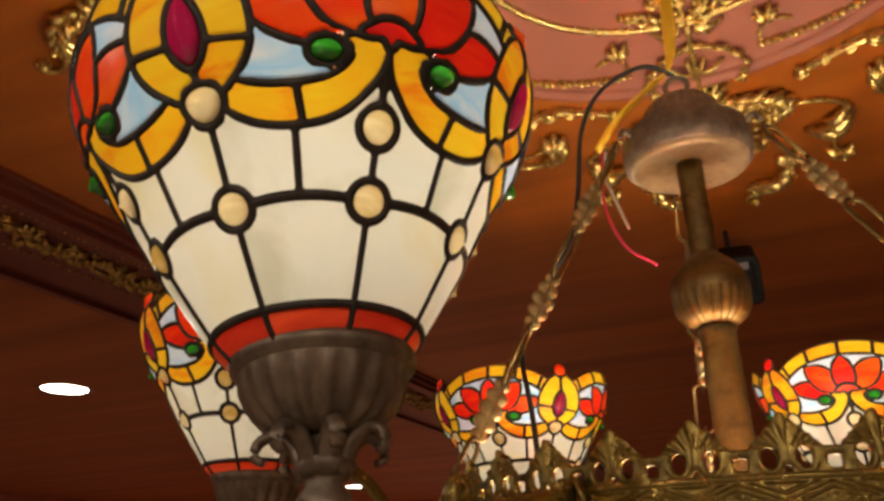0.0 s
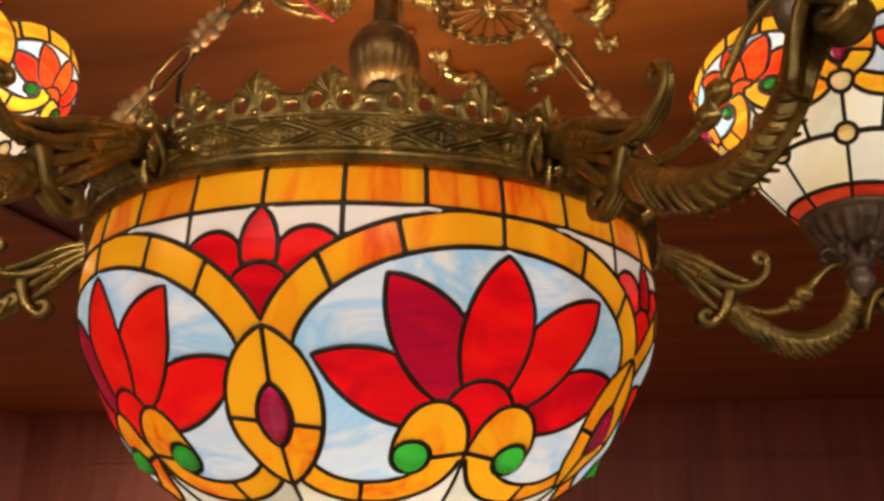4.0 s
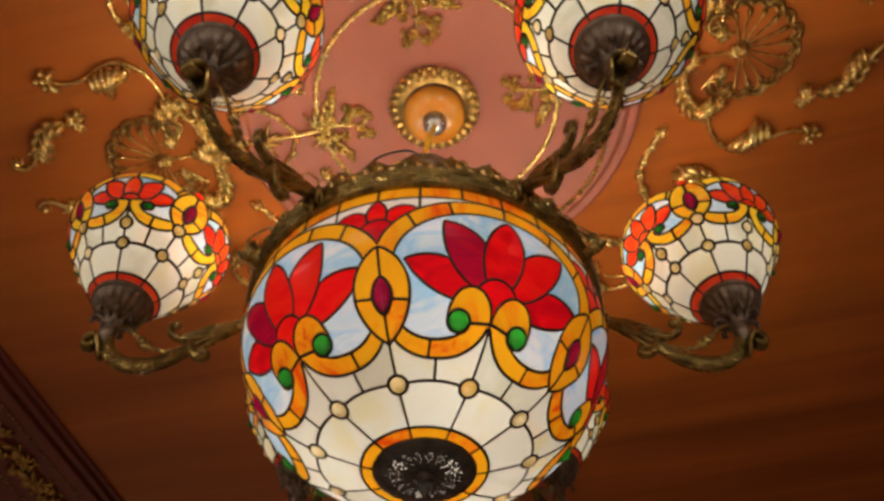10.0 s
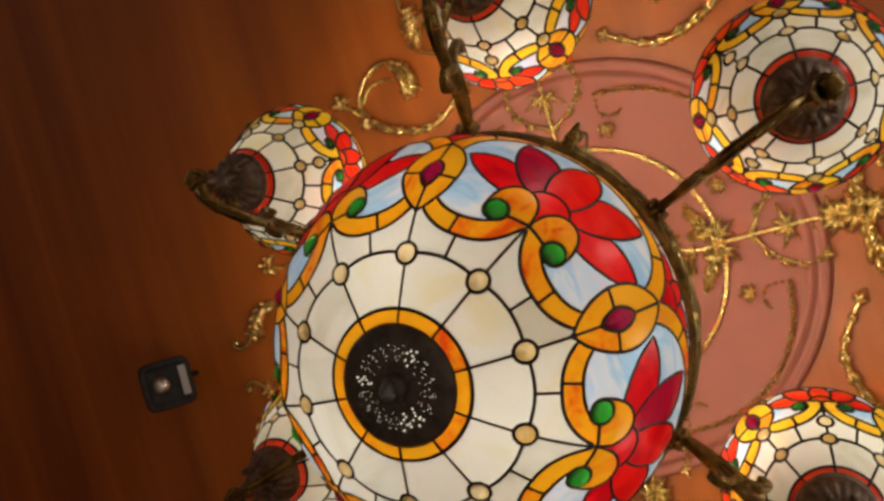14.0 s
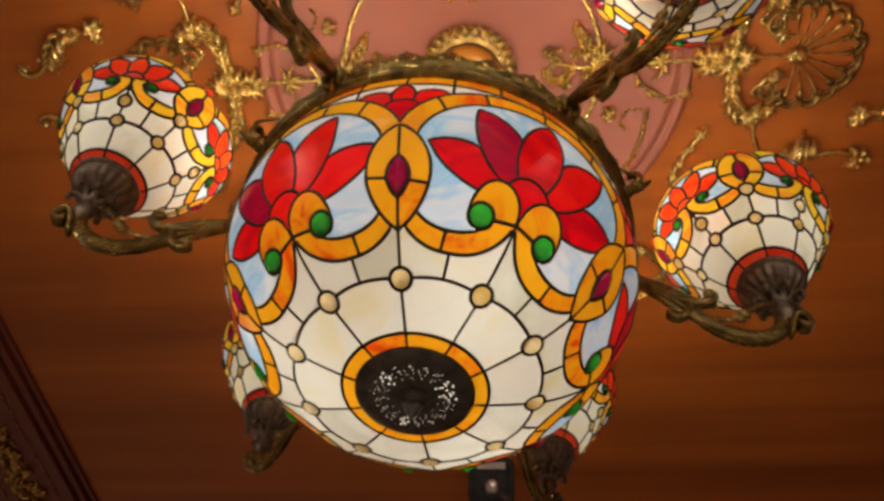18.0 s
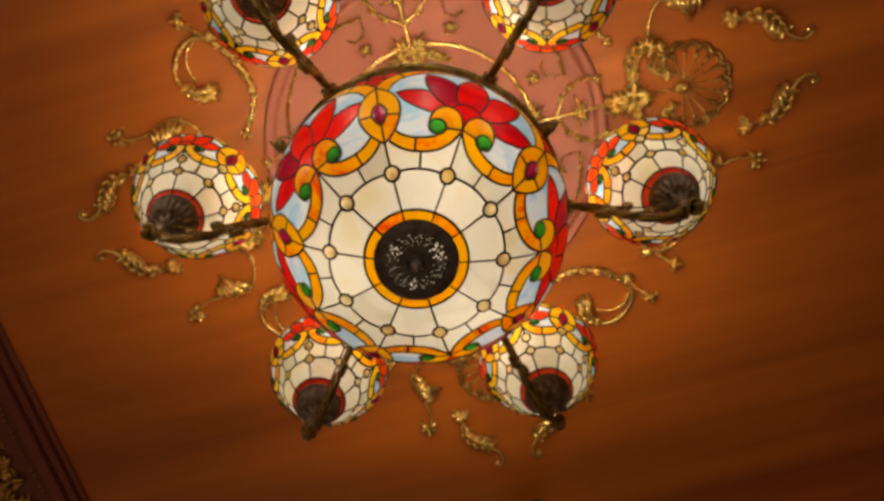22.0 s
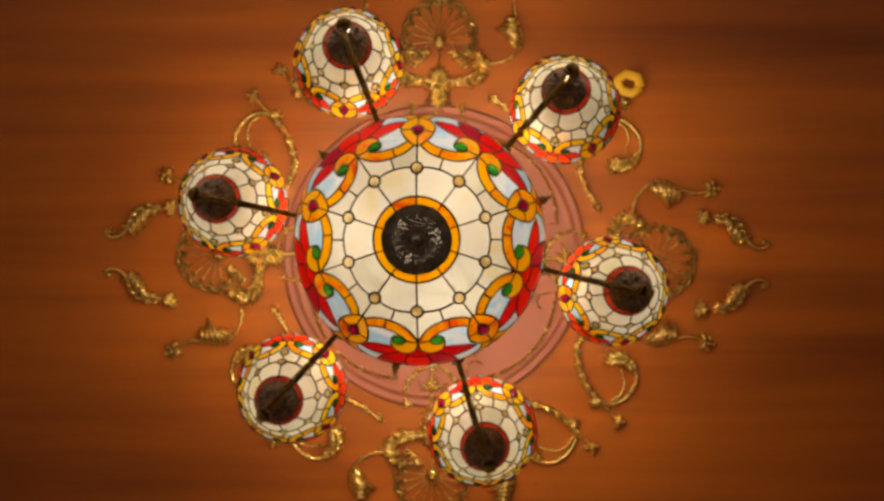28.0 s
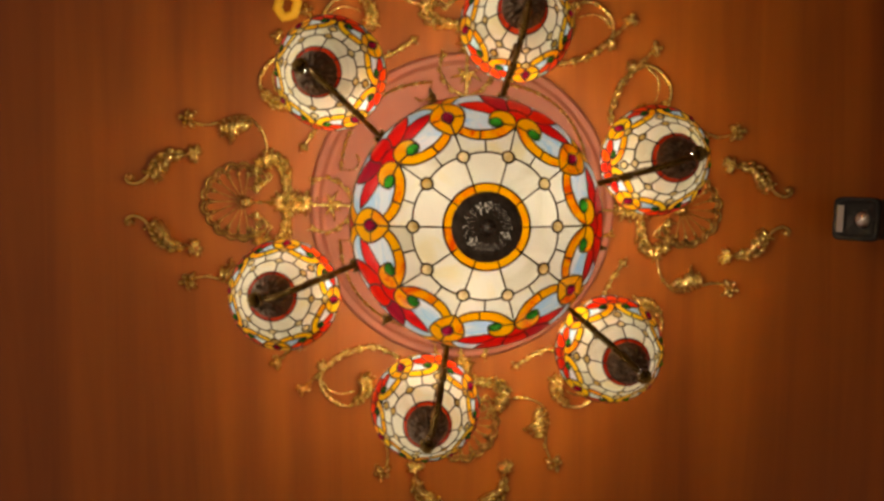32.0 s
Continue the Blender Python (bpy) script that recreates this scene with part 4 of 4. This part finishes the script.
wire("pink_wire", [(-0.080, -0.04, 0.552), (-0.084, -0.05, 0.510), (-0.080, -0.055, 0.470), (-0.066, -0.055, 0.435), (-0.040, -0.05, 0.413)], 0.0017, PINK_WIRE, "thin pink electric wire hanging from the canopy")
wire("white_wire", [(-0.078, -0.04, 0.552), (-0.080, -0.048, 0.520), (-0.072, -0.052, 0.490), (-0.062, -0.052, 0.455)], 0.0015, WHITE_WIRE, "short white wire end hanging from the canopy")

# ---- ceiling ornaments ----
def relief(points, n=20):
    return [Vector((x, y, 0)) for x, y in points] if n == 0 else bez([(x, y, 0) for x, y in points], n)


def stem(M, points, r0, r1, n=26):
    sweep(M, [p + Vector((0, 0, -0.7 * (r0 + (r1 - r0) * k / n))) for k, p in enumerate(relief(points, n))], lambda t: r0 + (r1 - r0) * t, 7, 0.9)


class Leafy(Mesh):
    """A stem mesh with its lobes kept apart."""

    def __init__(self):
        self.v, self.f, self.lobes, self.beads = [], [], [], []


def blade(M, base, angle, length, r, bend=0.5, lift=0.5):
    """One curling acanthus lobe, ridged along its back."""
    a = radians(angle)
    b = Vector((base[0], base[1], -r * 0.5))
    path = []
    at = Vector((0, 0, 0))
    for k in range(9):
        t = k / 8
        path.append(b + at + Vector((0, 0, -length * lift * math.sin(math.pi * min(1, 0.15 + 0.85 * t)) * 0.5)))
        aa = a + bend * 1.7 * t
        at = at + Vector((math.cos(aa), math.sin(aa), 0)) * length / 8
    if isinstance(M, Leafy):
        M.lobes.append(Mesh())
        M = M.lobes[-1]
    sweep(M, path, lambda t: 1.2 * r * (0.35 + 0.85 * math.sin(math.pi * (0.08 + 0.80 * t))) * (1 - 0.3 * t), 12, 0.85, 0.16, 4)


def fan(M, base, angle, spread, n, length, r, bend=0.4):
    for k in range(n):
        u = k / (n - 1) * 2 - 1
        blade(M, base, angle + u * spread / 2, length * (1 - 0.3 * u * u), r, bend * u + 0.15)


def feather(M, spine, n, side, length, r, lean=50, bend=0.7, peak=0.45):
    """A row of lobes along one side of a spine, longest near its middle."""
    path = relief(spine, n * 2)
    for k in range(n):
        p, q = path[2 * k], path[2 * k + 1]
        d = math.degrees(math.atan2(q.y - p.y, q.x - p.x))
        u = (k + 0.5) / n
        ln = 1.45 * length * (0.45 + 0.55 * math.exp(-((u - peak) / 0.33) ** 2))
        blade(M, (p.x, p.y), d + side * lean, ln, r * (0.7 + 0.2 * ln / length), side * -bend)


def beads(M, points, n, r):
    path = relief(points, n)
    for k, p in enumerate(path):
        one = M
        if isinstance(M, Leafy):
            one = Mesh()
            M.beads.append(("bead", one))
        ball(one, (p.x, p.y, -r * 0.5), r * (0.8 + 0.4 * ((k * 7) % 3) / 2), 6)


def trefoil(M, at, r):
    x, y = at
    one = M
    if isinstance(M, Leafy):
        one = Mesh()
        M.beads.append(("bud", one))
    for dx, dy in ((0, 0), (1.5, 0.2), (-0.3, 1.5), (0.4, -1.5)):
        ball(one, (x + dx * r, y + dy * r, -r * 0.4), r * 0.95, 6)


def corner_scroll():
    leaf, loop, stalk = Leafy(), Leafy(), Leafy()
    spine = [(.535, .165), (.492, .227), (.466, .285), (.474, .350), (.500, .410), (.535, .447)]
    stem(leaf, spine, .0065, .0105)
    feather(leaf, spine, 8, 1, .029, .0056, 22, 0.4, .6)
    feather(leaf, spine, 8, -1, .034, .0060, 26, 0.5, .65)
    fan(leaf, (.520, .185), 305, 80, 3, .030, .006)
    stem(loop, [(.532, .446), (.575, .466), (.622, .450), (.660, .400), (.658, .352), (.632, .325)], .0075, .0065, 28)
    stem(loop, [(.582, .458), (.614, .432), (.624, .392), (.612, .350)], .0045, .0035, 14)
    curve = [(.655, .352), (.634, .326), (.606, .314), (.580, .320)]
    feather(loop, curve, 6, 1, .034, .0085, 40, 0.7, .6)
    feather(loop, curve, 6, -1, .040, .0088, 46, 0.8, .5)
    fan(loop, (.588, .318), 190, 130, 5, .042, .0088)
    fan(stalk, (.530, .448), 75, 110, 5, .034, .0070)
    stem(stalk, [(.540, .452), (.570, .482), (.592, .508)], .007, .004, 10)
    beads(stalk, [(.552, .470), (.575, .488), (.594, .508)], 5, .0085)
    trefoil(stalk, (.606, .522), .012)
    blade(stalk, (.598, .514), 10, .03, .007, 0.8)
    blade(stalk, (.598, .514), 85, .03, .007, -0.8)
    return [("leaf", leaf), ("loop", loop), ("stalk", stalk)]


def side_leaf():
    loop, wing, stalk = Leafy(), Leafy(), Leafy()
    stem(loop, [(.640, .150), (.643, .190), (.660, .232), (.692, .262), (.730, .268)], .0045, .0065)
    fan(loop, (.640, .148), 250, 120, 5, .030, .0070)
    spine = [(.684, .258), (.712, .270), (.745, .268), (.775, .256), (.798, .246)]
    stem(wing, spine, .008, .006, 16)
    feather(wing, spine, 6, -1, .066, .0092, 82, 0.42, .40)
    feather(wing, [(.696, .252), (.720, .258), (.748, .254)], 4, -1, .044, .0082, 66, 0.5, .5)
    stem(stalk, [(.790, .250), (.825, .242), (.860, .246), (.884, .256)], .0070, .0048, 14)
    trefoil(stalk, (.894, .262), .0120)
    blade(stalk, (.880, .254), 100, .034, .0080, 0.6)
    blade(stalk, (.880, .254), -95, .030, .0075, -0.6)
    return [("loop", loop), ("wing", wing), ("stalk", stalk)]


def outer_leaf():
    bud, leaf, tail = Leafy(), Leafy(), Leafy()
    trefoil(bud, (.862, .150), .013)
    fan(bud, (.866, .150), 20, 260, 6, .036, .0060)
    stem(bud, [(.862, .148), (.895, .146), (.925, .152)], .007, .006, 10)
    beads(bud, [(.880, .150), (.905, .146), (.925, .150)], 4, .0080)
    spine = [(.905, .150), (.940, .152), (.972, .130), (.996, .100), (1.012, .070)]
    stem(leaf, spine, .008, .006, 14)
    feather(leaf, spine, 6, -1, .050, .0090, 62, 0.5, .45)
    feather(leaf, spine, 6, 1, .030, .0070, 40, 0.5, .5)
    stem(tail, [(1.000, .094), (1.028, .062), (1.058, .050), (1.082, .060), (1.080, .078), (1.064, .078)], .0085, .005, 24)
    ball(tail, (1.068, .072, -.006), .0115, 8)
    ball(tail, (1.026, .090, -.004), .0085, 6)
    return [("bud", bud), ("leaf", leaf), ("tail", tail)]


def palm_shell():
    out = []
    root = Vector((.715, 0, 0))
    def ray(a, r):
        return (root.x + r * math.cos(radians(a)), r * math.sin(radians(a)))
    for k in range(11):
        a = -100 + 20 * k
        ln = .112 - .014 * abs(a) / 100
        rib = Mesh()
        path = bez([(*ray(a, r), -z) for r, z in ((.016, .003), (ln * .5, .004), (ln * .8, .008), (ln, .006))], 12)
        sweep(rib, path, lambda t: .0018 + .0052 * math.exp(-((t - .84) / .13) ** 2), 8, 0.8)
        out.append(("rib", rib))
    border = Leafy()
    for k in range(12):
        a = -110 + 20 * k
        ln = .121 - .014 * abs(a) / 100
        stem(border, [ray(a - 10, ln), ray(a - 6, ln + .011), ray(a, ln + .015), ray(a + 6, ln + .011), ray(a + 10, ln)], .0040 + .0034 * (k % 2), .0058, 10)
        stem(border, [ray(a - 7, ln - .006), ray(a, ln + .003), ray(a + 7, ln - .006)], .0032, .0032, 8)
        ball(border, (*ray(a + 10, ln + .004), -.004), .0078, 6)
    for s in (-1, 1):
        c = ray(s * 126, .088)
        sweep(border, [Vector((p.x, p.y, -.004)) for p in curl((c[0], c[1], 0), .030, .006, s * 20, s * 480, 34, ((1, 0, 0), (0, 1, 0)))], .0046, 7)
        ball(border, (c[0], c[1], -.005), .008, 6)
    out.append(("border", border))
    row = Leafy()
    beads(row, [(.618, 0), (.66, 0), (.700, 0)], 9, .0056)
    ball(row, (root.x, 0, -.006), .014, 10)
    fan(row, (.708, 0), 180, 110, 5, .026, .0058)
    out.append(("palm_base", row))
    heart = Leafy()
    stem(heart, [(.478, 0), (.515, 0), (.580, 0)], .005, .009, 8)
    fan(heart, (.530, 0), 180, 170, 7, .054, .0056)
    fan(heart, (.565, 0), 180, 240, 9, .052, .0060)
    fan(heart, (.590, 0), 0, 210, 8, .044, .0056)
    trefoil(heart, (.487, 0), .010)
    for s in (-1, 1):
        feather(heart, [(.585, s * .01), (.590, s * .05), (.588, s * .09)], 5, s, .034, .0078, 50, 0.6)
    out.append(("heart_leaf", heart))
    for s in (-1, 1):
        scroll = Leafy()
        spine = [(.562, s * .01), (.575, s * .05), (.580, s * .095), (.605, s * .130), (.640, s * .132)]
        stem(scroll, spine, .007, .006, 22)
        feather(scroll, spine, 8, s, .038, .0058, 50, 0.7, .6)
        feather(scroll, spine, 8, -s, .034, .0056, 50, 0.7, .5)
        stem(scroll, [(.640, s * .132), (.672, s * .112), (.668, s * .076), (.640, s * .066), (.626, s * .084), (.640, s * .096)], .0055, .004, 24)
        fan(scroll, (.628, s * .128), s * 70, 220, 8, .046, .0062)
        fan(scroll, (.655, s * .122), s * 20, 140, 5, .036, .0056)
        stem(scroll, [(.640, s * .066), (.664, s * .040), (.700, s * .046)], .0055, .0035, 12)
        fan(scroll, (.664, s * .042), s * 40, 160, 5, .026, .0062)
        for q in range(5):
            ball(scroll, (.602 + .014 * q, s * (.112 + .012 * (q % 2)), -.016), .0085, 6)
        out.append(("side_scroll", scroll))
    return out


def inner_spray():
    twig, flowers = Leafy(), []
    stem(twig, [(.262, 0), (.225, .004), (.185, -.004), (.150, .003)], .0048, .003, 12)
    for k, (x, y) in enumerate(((.235, .018), (.215, -.026), (.19, .034), (.175, -.012), (.155, .012), (.200, .012), (.168, .030), (.158, -.030))):
        flower = Mesh()
        for q in range(5):
            a = radians(72 * q + 17 * k)
            ball(flower, (x + .0085 * math.cos(a), y + .0085 * math.sin(a), -.004), .0062, 6)
        ball(flower, (x, y, -.009), .0046, 6)
        flowers.append(("flower", flower))
        blade(twig, (x + .012, y), 47 * k, .022, .0038, 0.6)
    for s in (-1, 1):
        spine = [(.256, 0), (.235, s * .045), (.215, s * .075)]
        stem(twig, spine, .004, .003, 10)
        feather(twig, spine, 5, s, .020, .0040, 50, 0.6)
        feather(twig, spine, 5, -s, .020, .0040, 50, 0.6)
        trefoil(twig, (.212, s * .079), .007)
        fan(twig, (.262, s * .012), s * 60, 80, 4, .046, .0036)
    return [("twig", twig)] + flowers


def tie_leaf():
    M, side = Leafy(), []
    stem(M, [(.272, 0), (.34, 0), (.42, 0), (.474, 0)], .0065, .005, 12)
    for s in (-1, 1):
        S = Leafy()
        fan(S, (.40, 0), s * 110, 60, 3, .050, .0034)
        spine = [(.33, 0), (.36, s * .05), (.41, s * .08), (.45, s * .07)]
        stem(S, spine, .005, .0035, 14)
        feather(S, spine, 5, s, .022, .0042, 40, 0.6)
        fan(S, (.445, s * .07), s * 20, 90, 3, .026, .0036)
        side.append(("side_leaf", S))
    return [("stem", M)] + side


def bead_garland():
    """Beaded C-scroll inside one lobe of the medallion, between two ties."""
    M, L = Leafy(), Leafy()
    pts = []
    for k in range(9):
        a = radians(16 + 58 * k / 8)
        r = .405 + .03 * math.sin(math.pi * k / 8)
        pts.append((r * math.cos(a), r * math.sin(a)))
    beads(M, pts, 40, .0064)
    for a in (16, 74):
        s = 1 if a < 45 else -1
        c = (.372 * math.cos(radians(a + s * 2)), .372 * math.sin(radians(a + s * 2)))
        beads(M, [(.405 * math.cos(radians(a)), .405 * math.sin(radians(a))), (c[0] * .98, c[1] * .98), (.36 * math.cos(radians(a + s * 7)), .36 * math.sin(radians(a + s * 7))), (.375 * math.cos(radians(a + s * 9)), .375 * math.sin(radians(a + s * 9)))], 10, .0042)
        fan(L, (.34 * math.cos(radians(a + s * 5)), .34 * math.sin(radians(a + s * 5))), a + 180, 90, 4, .034, .0052)
    return [("bead_string", M), ("end_leaf", L)]


CENTRE = (0.021, 0.050)   # middle of the ceiling ornament
MEDALLION = (0.016, 0.043)


def flip(M):
    F = Mesh()
    F.v = [(x, -y, z) for x, y, z in M.v]
    F.f = [f[::-1] for f in M.f]
    return F


def on_ceiling(name, make, label, mirrored, drop=0.001, centre=CENTRE, size=0.963, swung=()):
    pieces = []
    for n, M in make():
        if M.v:
            pieces.append((n, M))
        if isinstance(M, Leafy):
            pieces += [("lobe", lobe) for lobe in M.lobes] + M.beads
    # palm ribs and border take the darker, duller gilding
    dull = ("rib", "border")
    sets = [[(n, M.make(n, GILT_DARK if n in dull else GILT)) for n, M in pieces]]
    if mirrored:
        sets.append([(n, flip(M).make(n, GILT_DARK if n in dull else GILT)) for n, M in pieces])
    for q in range(4):
        for hand, meshes in enumerate(sets):
            # some sprays were fixed at a slant, swung about their root
            root = Matrix.Translation((0.64, -0.15 if hand else 0.15, 0))
            slant = root @ turn(dict(swung).get((q, hand), 0)) @ root.inverted()
            ob = tagged(new(name), label, "moulding", "gilded ceiling " + name.replace("_", " ") + " set")
            ob.matrix_basis = Matrix.Translation((*centre, CEIL - drop)) @ turn(90 * q + 1.1) @ Matrix.Diagonal((size, size, 1.4, 1)) @ slant
            for n, me in meshes:
                part(n, me, ob)


on_ceiling("corner_scroll", corner_scroll, "gilded plaster acanthus scroll fixed to the wood ceiling", True)
on_ceiling("side_leaf", side_leaf, "gilded plaster leaf spray fixed to the wood ceiling", True, swung=(((2, 1), -14), ((0, 1), 4)))
on_ceiling("outer_leaf", outer_leaf, "gilded plaster leaf tail fixed to the wood ceiling", True)
on_ceiling("palm_shell", palm_shell, "gilded plaster palm shell fixed to the wood ceiling", False)
M = Mesh()
lathe(M, [(0.0005, CEIL - 0.012), (0.424, CEIL - 0.012), (0.432, CEIL - 0.019), (0.440, CEIL - 0.022), (0.448, CEIL - 0.014), (0.456, CEIL - 0.012), (0.462, CEIL - 0.019), (0.470, CEIL - 0.022), (0.477, CEIL - 0.012), (0.480, CEIL + 0.001)], 128, cx=MEDALLION[0], cy=MEDALLION[1])
tagged(new("ceiling_medallion", M.make("ceiling_medallion", ROSE)), "dusty rose plaster medallion with a double moulded edge", kind="structure")
M = Mesh()
sweep(M, [Vector((MEDALLION[0] + 0.279 * math.cos(a), MEDALLION[1] + 0.279 * math.sin(a), CEIL - 0.014)) for a in [2 * math.pi * q / 120 for q in range(121)]], 0.0062, 8)
tagged(new("gilt_ring", M.make("gilt_ring", GILT)), "thin gilded ring moulding on the rose medallion", "moulding")
on_ceiling("inner_spray", inner_spray, "gilded flower spray on the rose plaster medallion", False, 0.013, MEDALLION, 1.055)
on_ceiling("tie_leaf", tie_leaf, "gilded leaf tie on the rose plaster medallion", False, 0.013, MEDALLION, 1.03)
on_ceiling("bead_garland", bead_garland, "gilded beaded garland on the rose plaster medallion", False, 0.013, MEDALLION, 0.985)

# rosette with its dish and socket
M = Mesh()
lathe(M, [(0.092, CEIL - 0.010), (0.097, CEIL - 0.014), (0.096, CEIL - 0.022), (0.086, CEIL - 0.030), (0.076, CEIL - 0.032), (0.070, CEIL - 0.036)], 200,
      lambda k, a: 1 + 0.025 * (1 - k) * abs(math.cos(14 * a)))
rosette = tagged(new("ceiling_rosette", M.make("ceiling_rosette", GILT_DARK)), "gilded scalloped ceiling rosette with a brown dish", "rosette")
rosette.location = (0.010, 0.043, 0)
scallop, small_bead = Mesh(), Mesh()
sweep(scallop, bez([(0.066, 0, 0.004), (0.082, 0, -0.006), (0.094, 0, -0.008), (0.103, 0, 0.0)], 10), lambda t: 0.0085 * (0.45 + 0.6 * math.sin(math.pi * (0.15 + 0.75 * t))), 8, 0.7)
ball(small_bead, (0, 0, 0), 0.0058, 8)
scallop, small_bead = scallop.make("scallop", GILT_DARK), small_bead.make("bead", GILT)
for q in range(28):
    part("scallop", scallop, rosette, "", Matrix.Translation((0, 0, CEIL - 0.020)) @ turn(360 / 28 * q))
    part("bead", small_bead, rosette, "", Matrix.Translation((0, 0, CEIL - 0.021)) @ turn(360 / 28 * (q + 0.5)) @ Matrix.Translation((0.100, 0, 0)))
M = Mesh()
lathe(M, [(0.072, CEIL - 0.028), (0.071, CEIL - 0.044), (0.069, CEIL - 0.052)], 48)
part("dish_collar", M.make("dish_collar", DISH_DARK), rosette, "dark brown collar")
M = Mesh()
lathe(M, [(0.070, CEIL - 0.050), (0.069, CEIL - 0.060), (0.064, CEIL - 0.070), (0.052, CEIL - 0.078), (0.034, CEIL - 0.082), (0.022, CEIL - 0.083)], 48)
part("dish", M.make("dish", DISH), rosette, "varnished brown dish")
M = Mesh()
lathe(M, [(0.026, CEIL - 0.080), (0.027, CEIL - 0.090), (0.023, CEIL - 0.094), (0.024, CEIL - 0.104), (0.019, CEIL - 0.110), (0.008, CEIL - 0.112), (0.0004, CEIL - 0.113)], 32)
part("socket", M.make("socket", STEEL), rosette, "bright nickel socket")

# cornice strip with gilded filigree
def bar(name, lo, hi, mat, label):
    M = Mesh()
    box(M, lo, hi)
    return tagged(new(name, M.make(name, mat, False)), label, kind="structure")


for k, (a, b, h) in enumerate(((-1.408, -1.392, 0.012), (-1.435, -1.414, 0.026), (-1.475, -1.442, 0.040), (-1.890, -1.860, 0.035), (-1.920, -1.897, 0.02))):
    bar("trim", (a, -7, CEIL - h), (b, 8, CEIL + 0.002), CORNICE, "dark red wooden moulding along the ceiling")
bar("frieze", (-1.860, -7, CEIL - 0.02), (-1.475, 8, CEIL + 0.002), CORNICE, "dark red wooden frieze strip along the ceiling")


def filigree():
    M = Mesh()
    stem(M, [(0, -.18), (.05, -.10), (.02, -.02), (-.05, .02), (-.02, .10), (.05, .14), (.03, .19)], .007, .007, 36)
    for k in range(9):
        blade(M, (.03 * math.sin(k * 1.3), -.17 + .042 * k), 40 * k, .06, .010, 0.8)
        fan(M, (-.05 * math.cos(k * 1.1), -.16 + .04 * k), 100 + 50 * k, 150, 5, .045, .009)
        trefoil(M, (.07 * math.sin(k * 2.1), -.18 + .043 * k), .007)
    beads(M, [(.125, -.19), (.128, 0), (.125, .19)], 14, .006)
    beads(M, [(-.125, -.19), (-.128, 0), (-.125, .19)], 14, .006)
    return M


fil = filigree().make("filigree_panel", GILT_DARK)
for k in range(16):
    ob = tagged(new("filigree_panel", fil), "gilded filigree relief on the dark red frieze", "moulding", "filigree panels along the frieze")
    ob.matrix_basis = Matrix.Translation((-1.605, -1.6 + 0.29 * k, CEIL - 0.0205)) @ (Matrix.Identity(4) if k % 2 else turn(180)) @ Matrix.Scale(0.76, 4)

# spotlight under the ceiling
SPOT = (-0.018, 1.262, HANG + 0.850)
boxy = lambda k, a: 0.86 / (abs(math.cos(a)) ** 7 + abs(math.sin(a)) ** 7) ** (1 / 7)
spot = tagged(new("spotlight"), "black ceiling spotlight with a pale label and a glossy lens", "spotlight")
spot.matrix_basis = look(SPOT, (0.03, -0.2, HANG - 0.35)) @ Matrix.Scale(1.2, 4)
M = Mesh()
lathe(M, [(0.0004, 0.080), (0.036, 0.078), (0.052, 0.064), (0.060, 0.040), (0.061, -0.030), (0.064, -0.036), (0.064, -0.050), (0.056, -0.052), (0.046, -0.044)], 64, boxy)
part("housing", M.make("housing", BLACK), spot)
M = Mesh()
lathe(M, [(0.0004, -0.034), (0.020, -0.037), (0.046, -0.046)], 64, boxy)
part("reflector", M.make("reflector", BLACK), spot, "dark reflector")
M = Mesh()
lathe(M, [(0.0004, -0.052), (0.010, -0.051), (0.018, -0.047), (0.023, -0.040), (0.024, -0.034)], 32)
part("lens", M.make("lens", STEEL), spot, "small glossy lens", Matrix.Translation((0, -0.012, 0)))
M = Mesh()
box(M, (-0.034, 0.028, -0.001), (0.034, 0.044, 0.001))
part("label_plate", M.make("label_plate", PALE, False), spot, "pale blank label strip", Matrix.Translation((0, 0, -0.053)))
M = Mesh()
up = spot.matrix_basis.inverted()
sweep(M, bez([up @ Vector((SPOT[0], SPOT[1], z)) for z in (SPOT[2], HANG + 0.91, CEIL + 0.001)], 8), 0.005, 12)
part("bracket", M.make("bracket", BLACK), spot)

# yellow webbing loop hanging from the ceiling
M = Mesh()
hexa = [Vector((0.030 * math.cos(a), 0.024 * math.sin(a), 0)) for a in [math.pi / 3 * q for q in range(7)]]
sweep(M, [p for a, b in zip(hexa, hexa[1:]) for p in (a, a.lerp(b, 0.5))] + [hexa[0]], 0.011, 8, 0.35)
loop = tagged(new("strap_loop", M.make("strap_loop", STRAP)), "yellow webbing strap loop hanging on a thin cord", "strap")
loop.matrix_basis = pose(0.617, -0.488, HANG + 0.913, 12, 8, 20) @ Matrix.Diagonal((1.22, 1.22, 1, 1))
M = Mesh()
sweep(M, bez([(0.030, 0, 0), (0.026, 0.004, 0.04), (0.02, 0.012, 0.085)], 8), 0.0022, 6)
part("cord", M.make("cord", CABLE), loop, "thin dark cord")
